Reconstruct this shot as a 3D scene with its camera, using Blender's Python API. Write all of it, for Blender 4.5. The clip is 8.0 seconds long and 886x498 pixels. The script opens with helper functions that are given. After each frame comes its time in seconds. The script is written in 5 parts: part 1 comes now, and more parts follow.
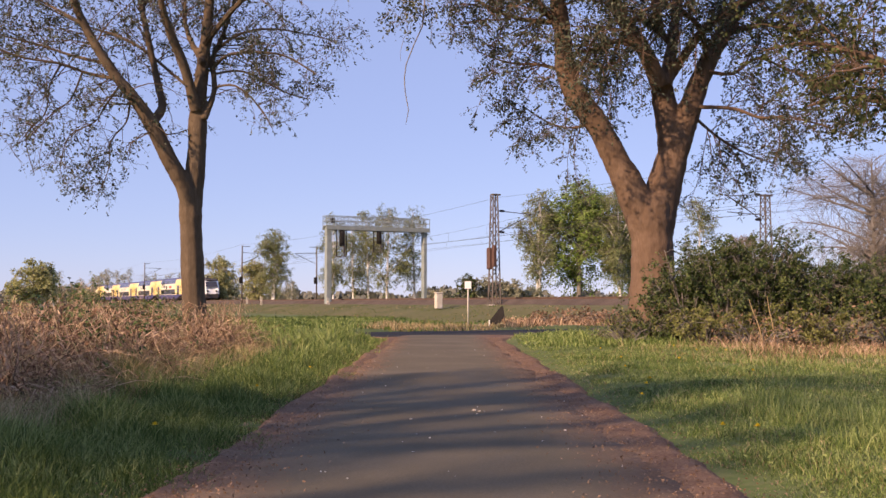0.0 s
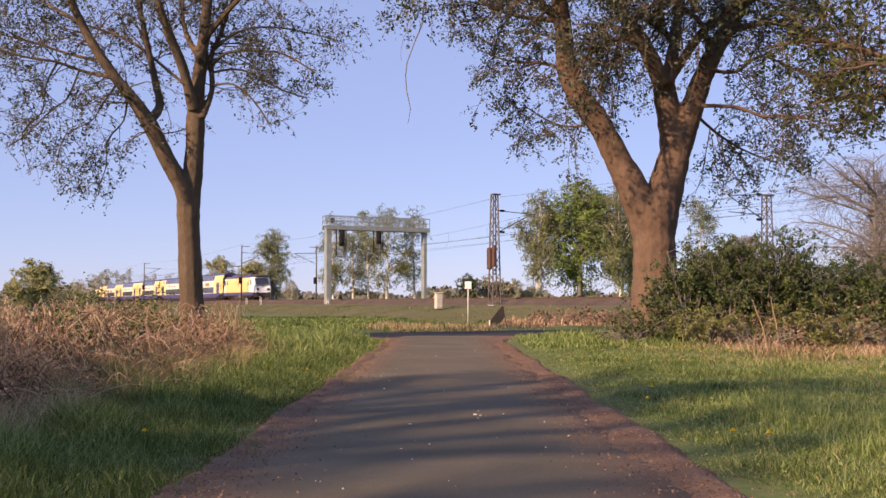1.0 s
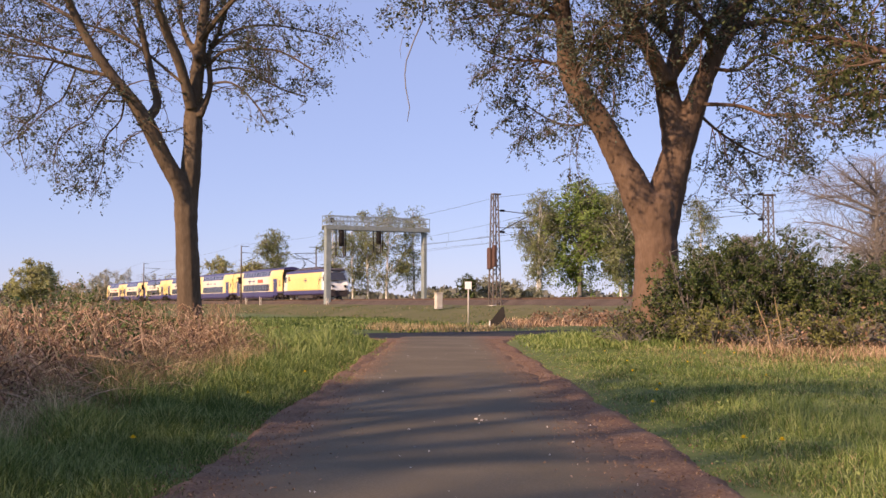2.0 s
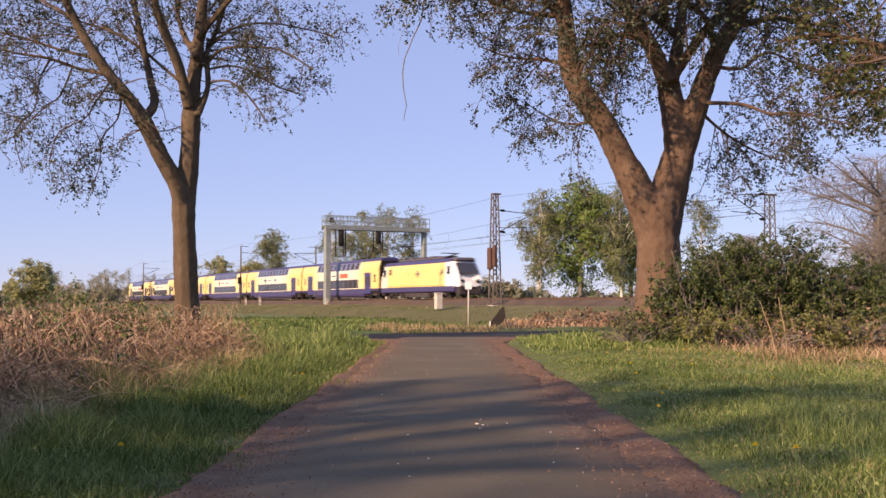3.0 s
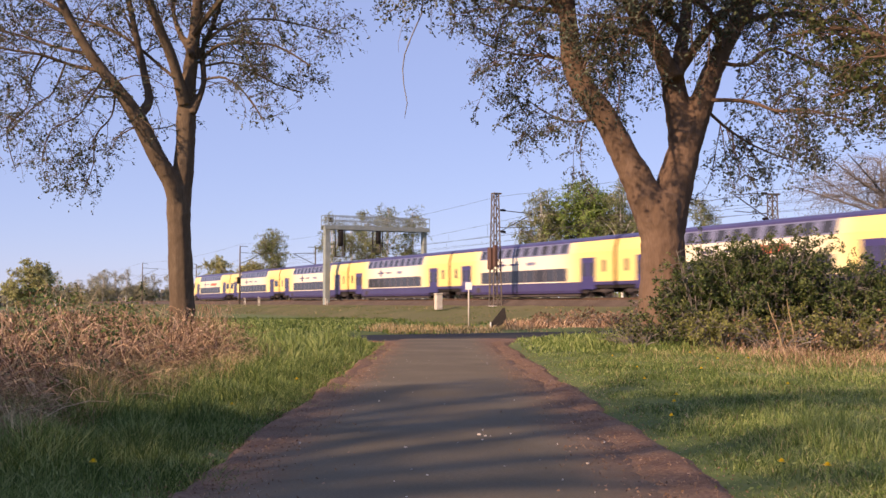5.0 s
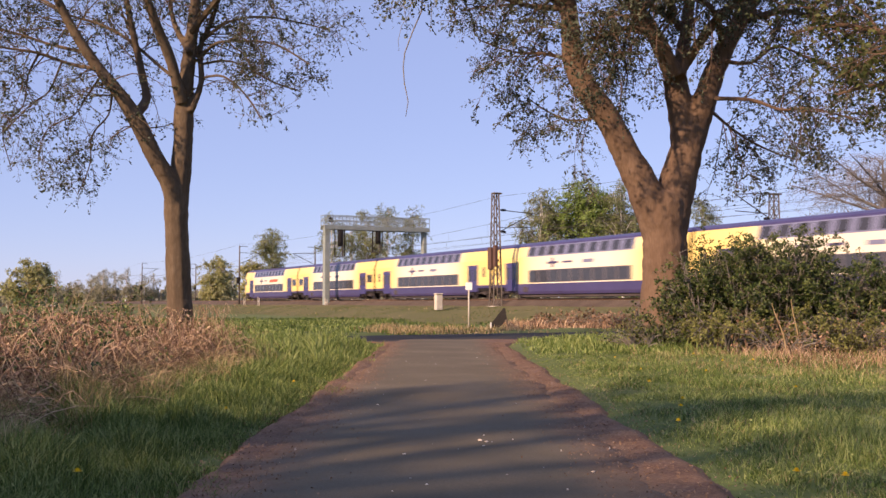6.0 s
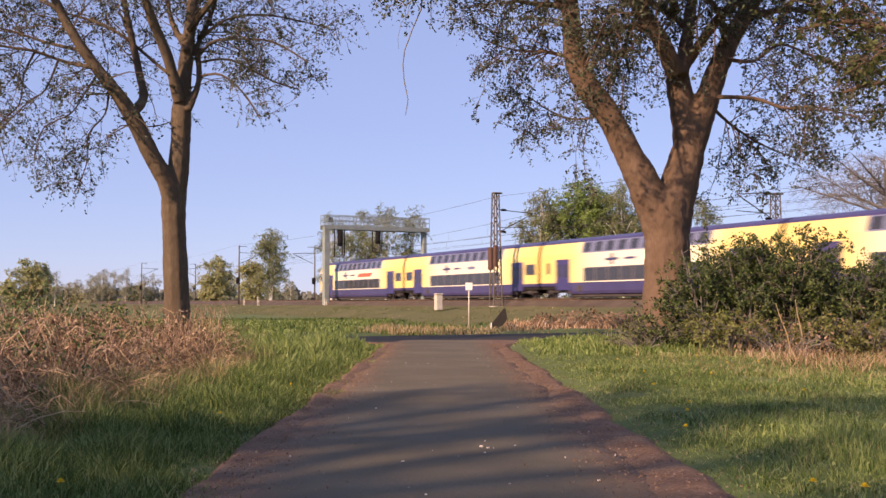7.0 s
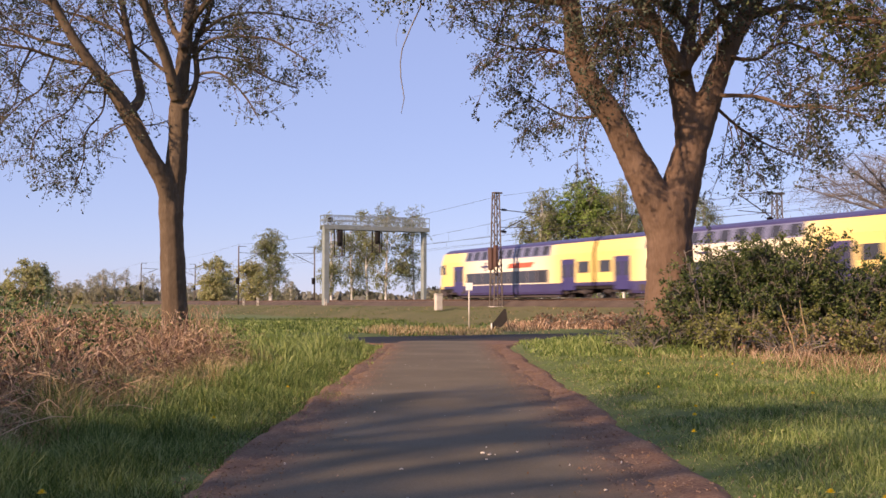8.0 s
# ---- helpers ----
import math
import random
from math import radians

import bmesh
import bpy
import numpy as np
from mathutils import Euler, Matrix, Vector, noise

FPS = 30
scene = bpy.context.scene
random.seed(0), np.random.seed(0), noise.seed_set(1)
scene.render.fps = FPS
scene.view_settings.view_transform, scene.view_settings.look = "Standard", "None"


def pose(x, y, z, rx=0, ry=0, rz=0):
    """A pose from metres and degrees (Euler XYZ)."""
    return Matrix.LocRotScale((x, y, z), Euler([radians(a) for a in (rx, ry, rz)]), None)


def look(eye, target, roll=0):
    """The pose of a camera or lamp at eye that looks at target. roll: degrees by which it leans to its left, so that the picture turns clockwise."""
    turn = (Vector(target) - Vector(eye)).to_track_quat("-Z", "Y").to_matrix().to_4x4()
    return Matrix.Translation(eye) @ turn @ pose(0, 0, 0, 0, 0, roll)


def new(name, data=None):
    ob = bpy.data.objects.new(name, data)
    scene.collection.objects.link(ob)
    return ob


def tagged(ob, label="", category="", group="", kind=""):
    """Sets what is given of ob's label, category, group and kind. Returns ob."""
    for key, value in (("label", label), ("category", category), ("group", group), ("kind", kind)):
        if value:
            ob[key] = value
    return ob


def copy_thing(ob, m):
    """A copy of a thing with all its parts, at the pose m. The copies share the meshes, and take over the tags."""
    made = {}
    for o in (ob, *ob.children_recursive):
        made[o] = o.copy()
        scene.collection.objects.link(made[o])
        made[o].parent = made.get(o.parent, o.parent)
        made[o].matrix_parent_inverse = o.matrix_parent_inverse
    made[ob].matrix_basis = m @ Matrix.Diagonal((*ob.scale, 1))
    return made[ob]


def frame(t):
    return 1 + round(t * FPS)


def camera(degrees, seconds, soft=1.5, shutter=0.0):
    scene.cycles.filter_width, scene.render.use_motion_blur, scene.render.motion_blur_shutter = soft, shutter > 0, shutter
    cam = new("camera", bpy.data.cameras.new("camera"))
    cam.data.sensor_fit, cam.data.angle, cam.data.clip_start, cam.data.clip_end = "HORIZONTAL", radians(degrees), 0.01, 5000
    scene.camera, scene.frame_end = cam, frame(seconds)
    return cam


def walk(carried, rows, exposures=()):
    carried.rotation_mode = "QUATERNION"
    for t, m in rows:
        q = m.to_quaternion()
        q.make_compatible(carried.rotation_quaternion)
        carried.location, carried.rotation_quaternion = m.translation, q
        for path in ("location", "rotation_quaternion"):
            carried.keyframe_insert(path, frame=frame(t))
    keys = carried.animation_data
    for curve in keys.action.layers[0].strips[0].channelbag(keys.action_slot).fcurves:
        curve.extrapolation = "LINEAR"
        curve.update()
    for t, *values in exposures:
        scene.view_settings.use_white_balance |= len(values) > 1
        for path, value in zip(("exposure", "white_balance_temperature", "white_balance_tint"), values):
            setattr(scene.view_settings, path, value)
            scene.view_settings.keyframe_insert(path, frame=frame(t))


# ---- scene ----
EYE = 1.4
TILT = 2.9
cam = camera(45.3, 8.0, soft=1.5, shutter=0.6)
GLIDE = 2.7  # metres from start to end, along the line of sight


def eye_at(t):
    d = GLIDE * (t / 8.0 - 0.5)
    return pose(0, d * math.cos(radians(TILT)), EYE + d * math.sin(radians(TILT)), 90 + TILT, 0, 0)


walk(cam, [(t, eye_at(t)) for t in (0, 2, 4, 6, 8)], exposures=[(0, 0.26, 6850, 31), (8, 0.26, 6850, 31)])

# ---------------------------------------------------------------- light
SUN_EL, SUN_DIR = radians(27), Vector((-0.74, -0.67, 0)).normalized()
world = bpy.data.worlds.new("sky")
scene.world = world
world.use_nodes = True
wn = world.node_tree
sky = wn.nodes.new("ShaderNodeTexSky")
sky.sky_type, sky.sun_disc = "NISHITA", False
sky.sun_elevation = SUN_EL
sky.sun_rotation = math.atan2(SUN_DIR.x, SUN_DIR.y)
sky.air_density, sky.dust_density, sky.ozone_density = 0.85, 0.12, 2.8
haze = wn.nodes.new("ShaderNodeMix")  # thin even haze over the whole sky
haze.data_type = "RGBA"
haze.inputs[0].default_value = 0.68
haze.inputs[7].default_value = (2.08, 2.95, 4.85, 1)
wn.links.new(sky.outputs[0], haze.inputs[6])
wn.links.new(haze.outputs[2], wn.nodes["Background"].inputs[0])
wn.nodes["Background"].inputs[1].default_value = 0.142
sun = new("sun", bpy.data.lights.new("sun", "SUN"))
sun.data.energy, sun.data.angle, sun.data.color = 6.1, radians(1.2), (1.0, 0.78, 0.5)
to_sun = Vector((SUN_DIR.x * math.cos(SUN_EL), SUN_DIR.y * math.cos(SUN_EL), math.sin(SUN_EL)))
sun.matrix_world = look(to_sun * 60, (0, 0, 0))

# ---------------------------------------------------------------- materials


def material(name, colors, rough=0.8, scale=4.0, fine=40.0, bump=0.0, metal=0.0, vary=0.0, island=False, spec=0.25, space="Object", stretch=(1, 1, 1), through_light=0.0):
    """A paint or surface from two scales of noise over two or three colours."""
    m = bpy.data.materials.new(name)
    m.use_nodes = True
    t = m.node_tree
    b = t.nodes["Principled BSDF"]
    b.inputs["Roughness"].default_value, b.inputs["Metallic"].default_value = rough, metal
    b.inputs["Specular IOR Level"].default_value = spec if rough > 0.45 else 0.5
    co = t.nodes.new("ShaderNodeTexCoord")
    mp = t.nodes.new("ShaderNodeMapping")
    mp.inputs["Scale"].default_value = stretch
    t.links.new(co.outputs[space], mp.inputs[0])
    n1, n2 = t.nodes.new("ShaderNodeTexNoise"), t.nodes.new("ShaderNodeTexNoise")
    for n, s in ((n1, scale), (n2, fine)):
        n.inputs["Scale"].default_value, n.inputs["Detail"].default_value = s, 5
        t.links.new(mp.outputs[0], n.inputs["Vector"])
    mix = t.nodes.new("ShaderNodeMath")
    mix.operation = "MULTIPLY_ADD"
    mix.inputs[1].default_value = 0.45
    t.links.new(n2.outputs[0], mix.inputs[0])
    half = t.nodes.new("ShaderNodeMath")
    half.operation = "MULTIPLY"
    half.inputs[1].default_value = 0.55
    t.links.new(n1.outputs[0], half.inputs[0])
    t.links.new(half.outputs[0], mix.inputs[2])
    value = mix.outputs[0]
    if island or vary:
        g = t.nodes.new("ShaderNodeNewGeometry" if island else "ShaderNodeObjectInfo")
        add = t.nodes.new("ShaderNodeMath")
        add.operation = "MULTIPLY_ADD"
        add.inputs[1].default_value = 0.55 if island else vary
        t.links.new(g.outputs["Random Per Island" if island else "Random"], add.inputs[0])
        sub = t.nodes.new("ShaderNodeMath")
        sub.operation = "SUBTRACT"
        sub.inputs[1].default_value = 0.27 if island else vary / 2
        t.links.new(value, sub.inputs[0])
        t.links.new(sub.outputs[0], add.inputs[2])
        value = add.outputs[0]
    r = t.nodes.new("ShaderNodeValToRGB")
    e = r.color_ramp.elements
    e[0].position, e[1].position = 0.3, 0.7
    e[0].color, e[1].color = (*colors[0], 1), (*colors[-1], 1)
    for i, c in enumerate(colors[1:-1]):
        e.new(0.3 + 0.4 * (i + 1) / (len(colors) - 1)).color = (*c, 1)
    t.links.new(value, r.inputs[0])
    t.links.new(r.outputs[0], b.inputs["Base Color"])
    if bump:
        bp = t.nodes.new("ShaderNodeBump")
        bp.inputs["Strength"].default_value, bp.inputs["Distance"].default_value = 1.0, bump
        t.links.new(mix.outputs[0], bp.inputs["Height"])
        t.links.new(bp.outputs[0], b.inputs["Normal"])
    if through_light:
        tr, mx = t.nodes.new("ShaderNodeBsdfTranslucent"), t.nodes.new("ShaderNodeMixShader")
        mx.inputs[0].default_value = through_light
        t.links.new(r.outputs[0], tr.inputs[0])
        t.links.new(b.outputs[0], mx.inputs[1])
        t.links.new(tr.outputs[0], mx.inputs[2])
        t.links.new(mx.outputs[0], t.nodes["Material Output"].inputs[0])
    return m


M = {
    "asphalt": material("asphalt", [(0.088, 0.072, 0.045), (0.122, 0.1, 0.065), (0.175, 0.145, 0.1)], 0.9, 0.5, 55, 0.004),
    # side road asphalt: the shade lying on it is put into this colour
    "asphalt_shaded": material("asphalt_shaded", [(0.018, 0.016, 0.013), (0.026, 0.023, 0.02), (0.04, 0.035, 0.03)], 0.9, 0.5, 55, 0.004),
    "ground": material("ground", [(0.06, 0.085, 0.026), (0.1, 0.135, 0.037), (0.17, 0.165, 0.07)], 0.95, 0.16, 7, 0.03),
    "slope": material("slope", [(0.075, 0.08, 0.027), (0.11, 0.105, 0.04), (0.155, 0.13, 0.06)], 0.95, 0.25, 6, 0.05),
    "ballast": material("ballast", [(0.05, 0.037, 0.028), (0.085, 0.062, 0.046), (0.13, 0.098, 0.075)], 0.9, 0.6, 14, 0.04),
    "grass": material("grass", [(0.085, 0.135, 0.03), (0.175, 0.245, 0.062), (0.33, 0.375, 0.135)], 0.6, 0.35, 3, island=True, through_light=0.3),
    "grass_dark": material("grass_dark", [(0.036, 0.068, 0.013), (0.075, 0.12, 0.024), (0.15, 0.19, 0.05)], 0.6, 0.35, 3, island=True, through_light=0.3),
    "straw": material("straw", [(0.2, 0.135, 0.065), (0.34, 0.25, 0.13), (0.5, 0.4, 0.23)], 0.8, 0.4, 3, island=True, through_light=0.15),
    "bramble": material("bramble", [(0.1, 0.055, 0.033), (0.29, 0.17, 0.105), (0.54, 0.39, 0.26)], 0.85, 0.5, 3, island=True),
    "bark": material("bark", [(0.10, 0.062, 0.04), (0.135, 0.087, 0.058), (0.18, 0.12, 0.083)], 0.95, 2.5, 16, 0.03, stretch=(1, 1, 0.3)),
    "bark_pale": material("bark_pale", [(0.075, 0.052, 0.033), (0.108, 0.077, 0.05), (0.155, 0.115, 0.077)], 0.95, 2.5, 18, 0.02, stretch=(1, 1, 0.3)),
    "bark_grey": material("bark_grey", [(0.11, 0.098, 0.085), (0.18, 0.162, 0.142), (0.27, 0.245, 0.22)], 0.95, 1.5, 9, 0.02),
    "bark_birch": material("bark_birch", [(0.3, 0.28, 0.25), (0.62, 0.6, 0.56), (0.76, 0.74, 0.7)], 0.8, 1.2, 5, 0.01, stretch=(1, 1, 2)),
    "leaf_oak": material("leaf_oak", [(0.032, 0.042, 0.024), (0.066, 0.08, 0.048), (0.135, 0.155, 0.1)], 0.5, 0.4, 2, island=True, through_light=0.25),
    "leaf_olive": material("leaf_olive", [(0.12, 0.13, 0.035), (0.2, 0.21, 0.06), (0.31, 0.31, 0.11)], 0.6, 0.4, 2, island=True, through_light=0.45),
    "leaf_green": material("leaf_green", [(0.03, 0.042, 0.012), (0.06, 0.078, 0.022), (0.125, 0.14, 0.048)], 0.6, 0.4, 2, island=True, through_light=0.3),
    "leaf_shrub": material("leaf_shrub", [(0.022, 0.04, 0.011), (0.05, 0.08, 0.02), (0.125, 0.155, 0.045)], 0.5, 0.6, 3, island=True, through_light=0.18),
    "leaf_bramble": material("leaf_bramble", [(0.035, 0.06, 0.018), (0.075, 0.12, 0.03), (0.16, 0.2, 0.06)], 0.5, 0.6, 3, island=True, through_light=0.2),
    "leaf_bright": material("leaf_bright", [(0.12, 0.185, 0.04), (0.2, 0.295, 0.065), (0.3, 0.4, 0.11)], 0.6, 0.3, 2, island=True, through_light=0.45),
    "leaf_birch": material("leaf_birch", [(0.155, 0.185, 0.075), (0.24, 0.275, 0.11), (0.35, 0.38, 0.175)], 0.65, 0.3, 2, island=True, through_light=0.45),
    # next two: leaf colours lightened to carry the haze of distance
    "leaf_far_haze": material("leaf_far_haze", [(0.27, 0.275, 0.17), (0.37, 0.365, 0.23), (0.46, 0.44, 0.31)], 0.8, 0.1, 1, island=True, through_light=0.45),
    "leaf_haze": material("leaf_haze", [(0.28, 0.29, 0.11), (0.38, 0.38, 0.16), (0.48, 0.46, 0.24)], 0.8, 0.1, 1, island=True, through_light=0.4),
    "leaf_dry": material("leaf_dry", [(0.14, 0.08, 0.045), (0.22, 0.135, 0.085), (0.32, 0.21, 0.14)], 0.85, 0.5, 3, island=True),
    "steel_green": material("steel_green", [(0.17, 0.205, 0.19), (0.23, 0.265, 0.25), (0.3, 0.33, 0.31)], 0.6, 1.5, 12, 0.003),
    "steel_rust": material("steel_rust", [(0.07, 0.058, 0.048), (0.11, 0.092, 0.078), (0.17, 0.145, 0.125)], 0.75, 1.5, 12, 0.003),
    "rust_box": material("rust_box", [(0.06, 0.035, 0.028), (0.1, 0.055, 0.044), (0.14, 0.08, 0.065)], 0.7, 2, 12),
    "rail": material("rail", [(0.12, 0.075, 0.05), (0.2, 0.13, 0.09)], 0.5, 2, 12, metal=0.6),
    "wire": material("wire", [(0.06, 0.055, 0.05), (0.1, 0.09, 0.085)], 0.5, 2, 12, metal=0.5),
    "concrete": material("concrete", [(0.4, 0.36, 0.3), (0.52, 0.48, 0.41), (0.6, 0.56, 0.5)], 0.9, 2, 20, 0.004),
    "white": material("white", [(0.72, 0.72, 0.7), (0.8, 0.8, 0.78)], 0.5, 3, 20),
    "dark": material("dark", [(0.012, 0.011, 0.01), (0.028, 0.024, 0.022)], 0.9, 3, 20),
    "under": material("under", [(0.03, 0.026, 0.03), (0.06, 0.05, 0.05), (0.1, 0.085, 0.075)], 0.8, 1.5, 9),
    "glass": material("glass", [(0.03, 0.032, 0.042), (0.05, 0.052, 0.065)], 0.12, 1, 4),
    "blue": material("blue", [(0.04, 0.033, 0.095), (0.053, 0.044, 0.125), (0.066, 0.056, 0.15)], 0.35, 0.6, 6),
    "blue_grey": material("blue_grey", [(0.15, 0.16, 0.26), (0.19, 0.2, 0.31)], 0.4, 0.6, 6),
    "door_blue": material("door_blue", [(0.04, 0.034, 0.12), (0.055, 0.046, 0.16)], 0.4, 0.6, 6),
    "yellow": material("yellow", [(0.7, 0.5, 0.15), (0.78, 0.58, 0.2), (0.82, 0.64, 0.26)], 0.35, 0.4, 5),
    "cream": material("cream", [(0.72, 0.66, 0.5), (0.78, 0.73, 0.6)], 0.35, 0.4, 5),
    "red": material("red", [(0.5, 0.1, 0.06), (0.6, 0.15, 0.09)], 0.5, 2, 9),
    "roof_grey": material("roof_grey", [(0.08, 0.075, 0.09), (0.13, 0.12, 0.14)], 0.6, 1, 8),
    "flower": material("flower", [(0.75, 0.5, 0.01), (0.85, 0.62, 0.03)], 0.6, 5, 40),
    "stone": material("stone", [(0.35, 0.3, 0.25), (0.5, 0.45, 0.4), (0.6, 0.56, 0.5)], 0.9, 3, 30, island=True),
    "petal": material("petal", [(0.5, 0.36, 0.24), (0.66, 0.55, 0.42), (0.75, 0.68, 0.6)], 0.9, 3, 30, island=True),
    # grey of distance haze is mixed into the woods' own colour
    "far_wood": material("far_wood", [(0.10, 0.105, 0.085), (0.14, 0.14, 0.115), (0.19, 0.185, 0.155)], 0.95, 0.05, 0.4, 0.5),
}


def livery(name, bands):
    """Paint that changes along the vehicle: bands of (distance from its middle, colour)."""
    m = M["cream"].copy()
    m.name = name
    t = m.node_tree
    b = t.nodes["Principled BSDF"]
    co = t.nodes.new("ShaderNodeTexCoord")
    sp = t.nodes.new("ShaderNodeSeparateXYZ")
    ab = t.nodes.new("ShaderNodeMath")
    ab.operation = "ABSOLUTE"
    dv = t.nodes.new("ShaderNodeMath")
    dv.operation = "DIVIDE"
    dv.inputs[1].default_value = 14.0
    r = t.nodes.new("ShaderNodeValToRGB")
    t.links.new(co.outputs["Object"], sp.inputs[0])
    t.links.new(sp.outputs[0], ab.inputs[0])
    t.links.new(ab.outputs[0], dv.inputs[0])
    t.links.new(dv.outputs[0], r.inputs[0])
    e = r.color_ramp.elements
    e[0].position, e[0].color = bands[0][0] / 14, (*bands[0][1], 1)
    e[1].position, e[1].color = bands[-1][0] / 14, (*bands[-1][1], 1)
    for d, c in bands[1:-1]:
        e.new(d / 14).color = (*c, 1)
    t.links.new(r.outputs[0], b.inputs["Base Color"])
    return m


M["livery"] = livery("livery", [(4.0, (0.76, 0.7, 0.56)), (6.3, (0.77, 0.69, 0.46)), (8.6, (0.79, 0.6, 0.22)), (13.4, (0.77, 0.57, 0.18))])



def worn_lane():
    """Asphalt that goes over into reddish leaf mould and earth towards its edges."""
    m = M["asphalt"].copy()
    m.name = "worn_lane"
    t = m.node_tree
    b = t.nodes["Principled BSDF"]
    grey = b.inputs["Base Color"].links[0].from_socket
    co = t.nodes.new("ShaderNodeTexCoord")
    sp = t.nodes.new("ShaderNodeSeparateXYZ")
    t.links.new(co.outputs["Object"], sp.inputs[0])

    def math_node(op, a, b2=None, c=None):
        n = t.nodes.new("ShaderNodeMath")
        n.operation = op
        for i, v in enumerate((a, b2, c)):
            if v is None:
                continue
            if isinstance(v, (int, float)):
                n.inputs[i].default_value = v
            else:
                t.links.new(v, n.inputs[i])
        return n.outputs[0]

    def noise(scale, detail=5):
        n = t.nodes.new("ShaderNodeTexNoise")
        n.inputs["Scale"].default_value, n.inputs["Detail"].default_value = scale, detail
        t.links.new(co.outputs["Object"], n.inputs["Vector"])
        return n.outputs[0]

    away = math_node("ABSOLUTE", math_node("SUBTRACT", sp.outputs[0], -0.05))
    wander = math_node("MULTIPLY_ADD", noise(0.9), 0.75, -0.375)
    grain = math_node("MULTIPLY_ADD", noise(14), 0.7, -0.35)
    edge = math_node("ADD", math_node("ADD", away, wander), grain)
    mask = t.nodes.new("ShaderNodeMapRange")
    mask.interpolation_type = "SMOOTHSTEP"
    mask.inputs[1].default_value, mask.inputs[2].default_value = 0.95, 1.95
    t.links.new(edge, mask.inputs[0])
    earth = t.nodes.new("ShaderNodeValToRGB")
    e = earth.color_ramp.elements
    e[0].position, e[0].color = 0.34, (0.085, 0.047, 0.028, 1)
    e[1].position, e[1].color = 0.68, (0.27, 0.175, 0.105, 1)
    e.new(0.5).color = (0.155, 0.088, 0.054, 1)
    t.links.new(math_node("MULTIPLY_ADD", noise(34), 0.55, math_node("MULTIPLY", noise(2.2), 0.45)), earth.inputs[0])
    mix = t.nodes.new("ShaderNodeMix")
    mix.data_type = "RGBA"
    t.links.new(mask.outputs[0], mix.inputs[0])
    t.links.new(grey, mix.inputs[6])
    t.links.new(earth.outputs[0], mix.inputs[7])
    t.links.new(mix.outputs[2], b.inputs["Base Color"])
    return m


M["lane"] = worn_lane()

# ---------------------------------------------------------------- mesh helpers


class Geo:
    """Vertices and faces gathered for one mesh."""

    def __init__(self):
        self.v, self.f = [], []

    def add(self, verts, faces):
        k = len(self.v)
        self.v.extend(tuple(p) for p in verts)
        self.f.extend(tuple(i + k for i in q) for q in faces)
        return self

    def box(self, x0, x1, y0, y1, z0, z1, bevel=0.0):
        b = min(bevel, (x1 - x0) / 3, (y1 - y0) / 3, (z1 - z0) / 3)
        if b <= 0:
            p = [(x, y, z) for z in (z0, z1) for y in (y0, y1) for x in (x0, x1)]
            return self.add(p, [(0, 2, 3, 1), (4, 5, 7, 6), (0, 1, 5, 4), (2, 6, 7, 3), (0, 4, 6, 2), (1, 3, 7, 5)])
        rings = [(z0, b), (z0 + b, 0), (z1 - b, 0), (z1, b)]
        p = []
        for z, i in rings:
            x2, x3, y2, y3 = x0 + i, x1 - i, y0 + i, y1 - i
            p += [(x2 + b, y2, z), (x3 - b, y2, z), (x3, y2 + b, z), (x3, y3 - b, z), (x3 - b, y3, z), (x2 + b, y3, z), (x2, y3 - b, z), (x2, y2 + b, z)]
        f = [tuple(range(7, -1, -1)), tuple(range(24, 32))]
        for r in range(3):
            f += [(r * 8 + i, r * 8 + (i + 1) % 8, r * 8 + 8 + (i + 1) % 8, r * 8 + 8 + i) for i in range(8)]
        return self.add(p, f)

    def beam(self, a, b, w, d=None):
        """A straight bar of rectangular section from a to b."""
        a, b = Vector(a), Vector(b)
        z = (b - a).normalized()
        x = z.orthogonal().normalized() if abs(z.z) > 0.99 else z.cross(Vector((0, 0, 1))).normalized()
        y = z.cross(x)
        w, d = w / 2, (d or w) / 2
        p = [c + x * (i * w) + y * (j * d) for c in (a, b) for i, j in ((-1, -1), (1, -1), (1, 1), (-1, 1))]
        return self.add(p, [(3, 2, 1, 0), (4, 5, 6, 7)] + [(i, (i + 1) % 4, 4 + (i + 1) % 4, 4 + i) for i in range(4)])

    def tube(self, pts, radii, sides=6, cap=True):
        pts = [Vector(p) for p in pts]
        n = len(pts)
        x = None
        rings = []
        for i, p in enumerate(pts):
            d = (pts[min(i + 1, n - 1)] - pts[max(i - 1, 0)]).normalized()
            x = d.orthogonal().normalized() if x is None else (x - d * x.dot(d)).normalized()
            y = d.cross(x)
            r = radii[i]
            rings += [p + (x * math.cos(a) + y * math.sin(a)) * r for a in (2 * math.pi * k / sides for k in range(sides))]
        f = [(j * sides + k, j * sides + (k + 1) % sides, (j + 1) * sides + (k + 1) % sides, (j + 1) * sides + k) for j in range(n - 1) for k in range(sides)]
        if cap:
            f += [tuple(range(sides - 1, -1, -1)), tuple(range((n - 1) * sides, n * sides))]
        return self.add(rings, f)

    def loft(self, rings, cap=True):
        n = len(rings[0])
        f = [(j * n + k, j * n + (k + 1) % n, (j + 1) * n + (k + 1) % n, (j + 1) * n + k) for j in range(len(rings) - 1) for k in range(n)]
        if cap:
            f += [tuple(range(n - 1, -1, -1)), tuple(range((len(rings) - 1) * n, len(rings) * n))]
        return self.add([p for r in rings for p in r], f)

    def disc(self, c, axis_y, r, w, sides=18):
        """A wheel-like disc round the y axis."""
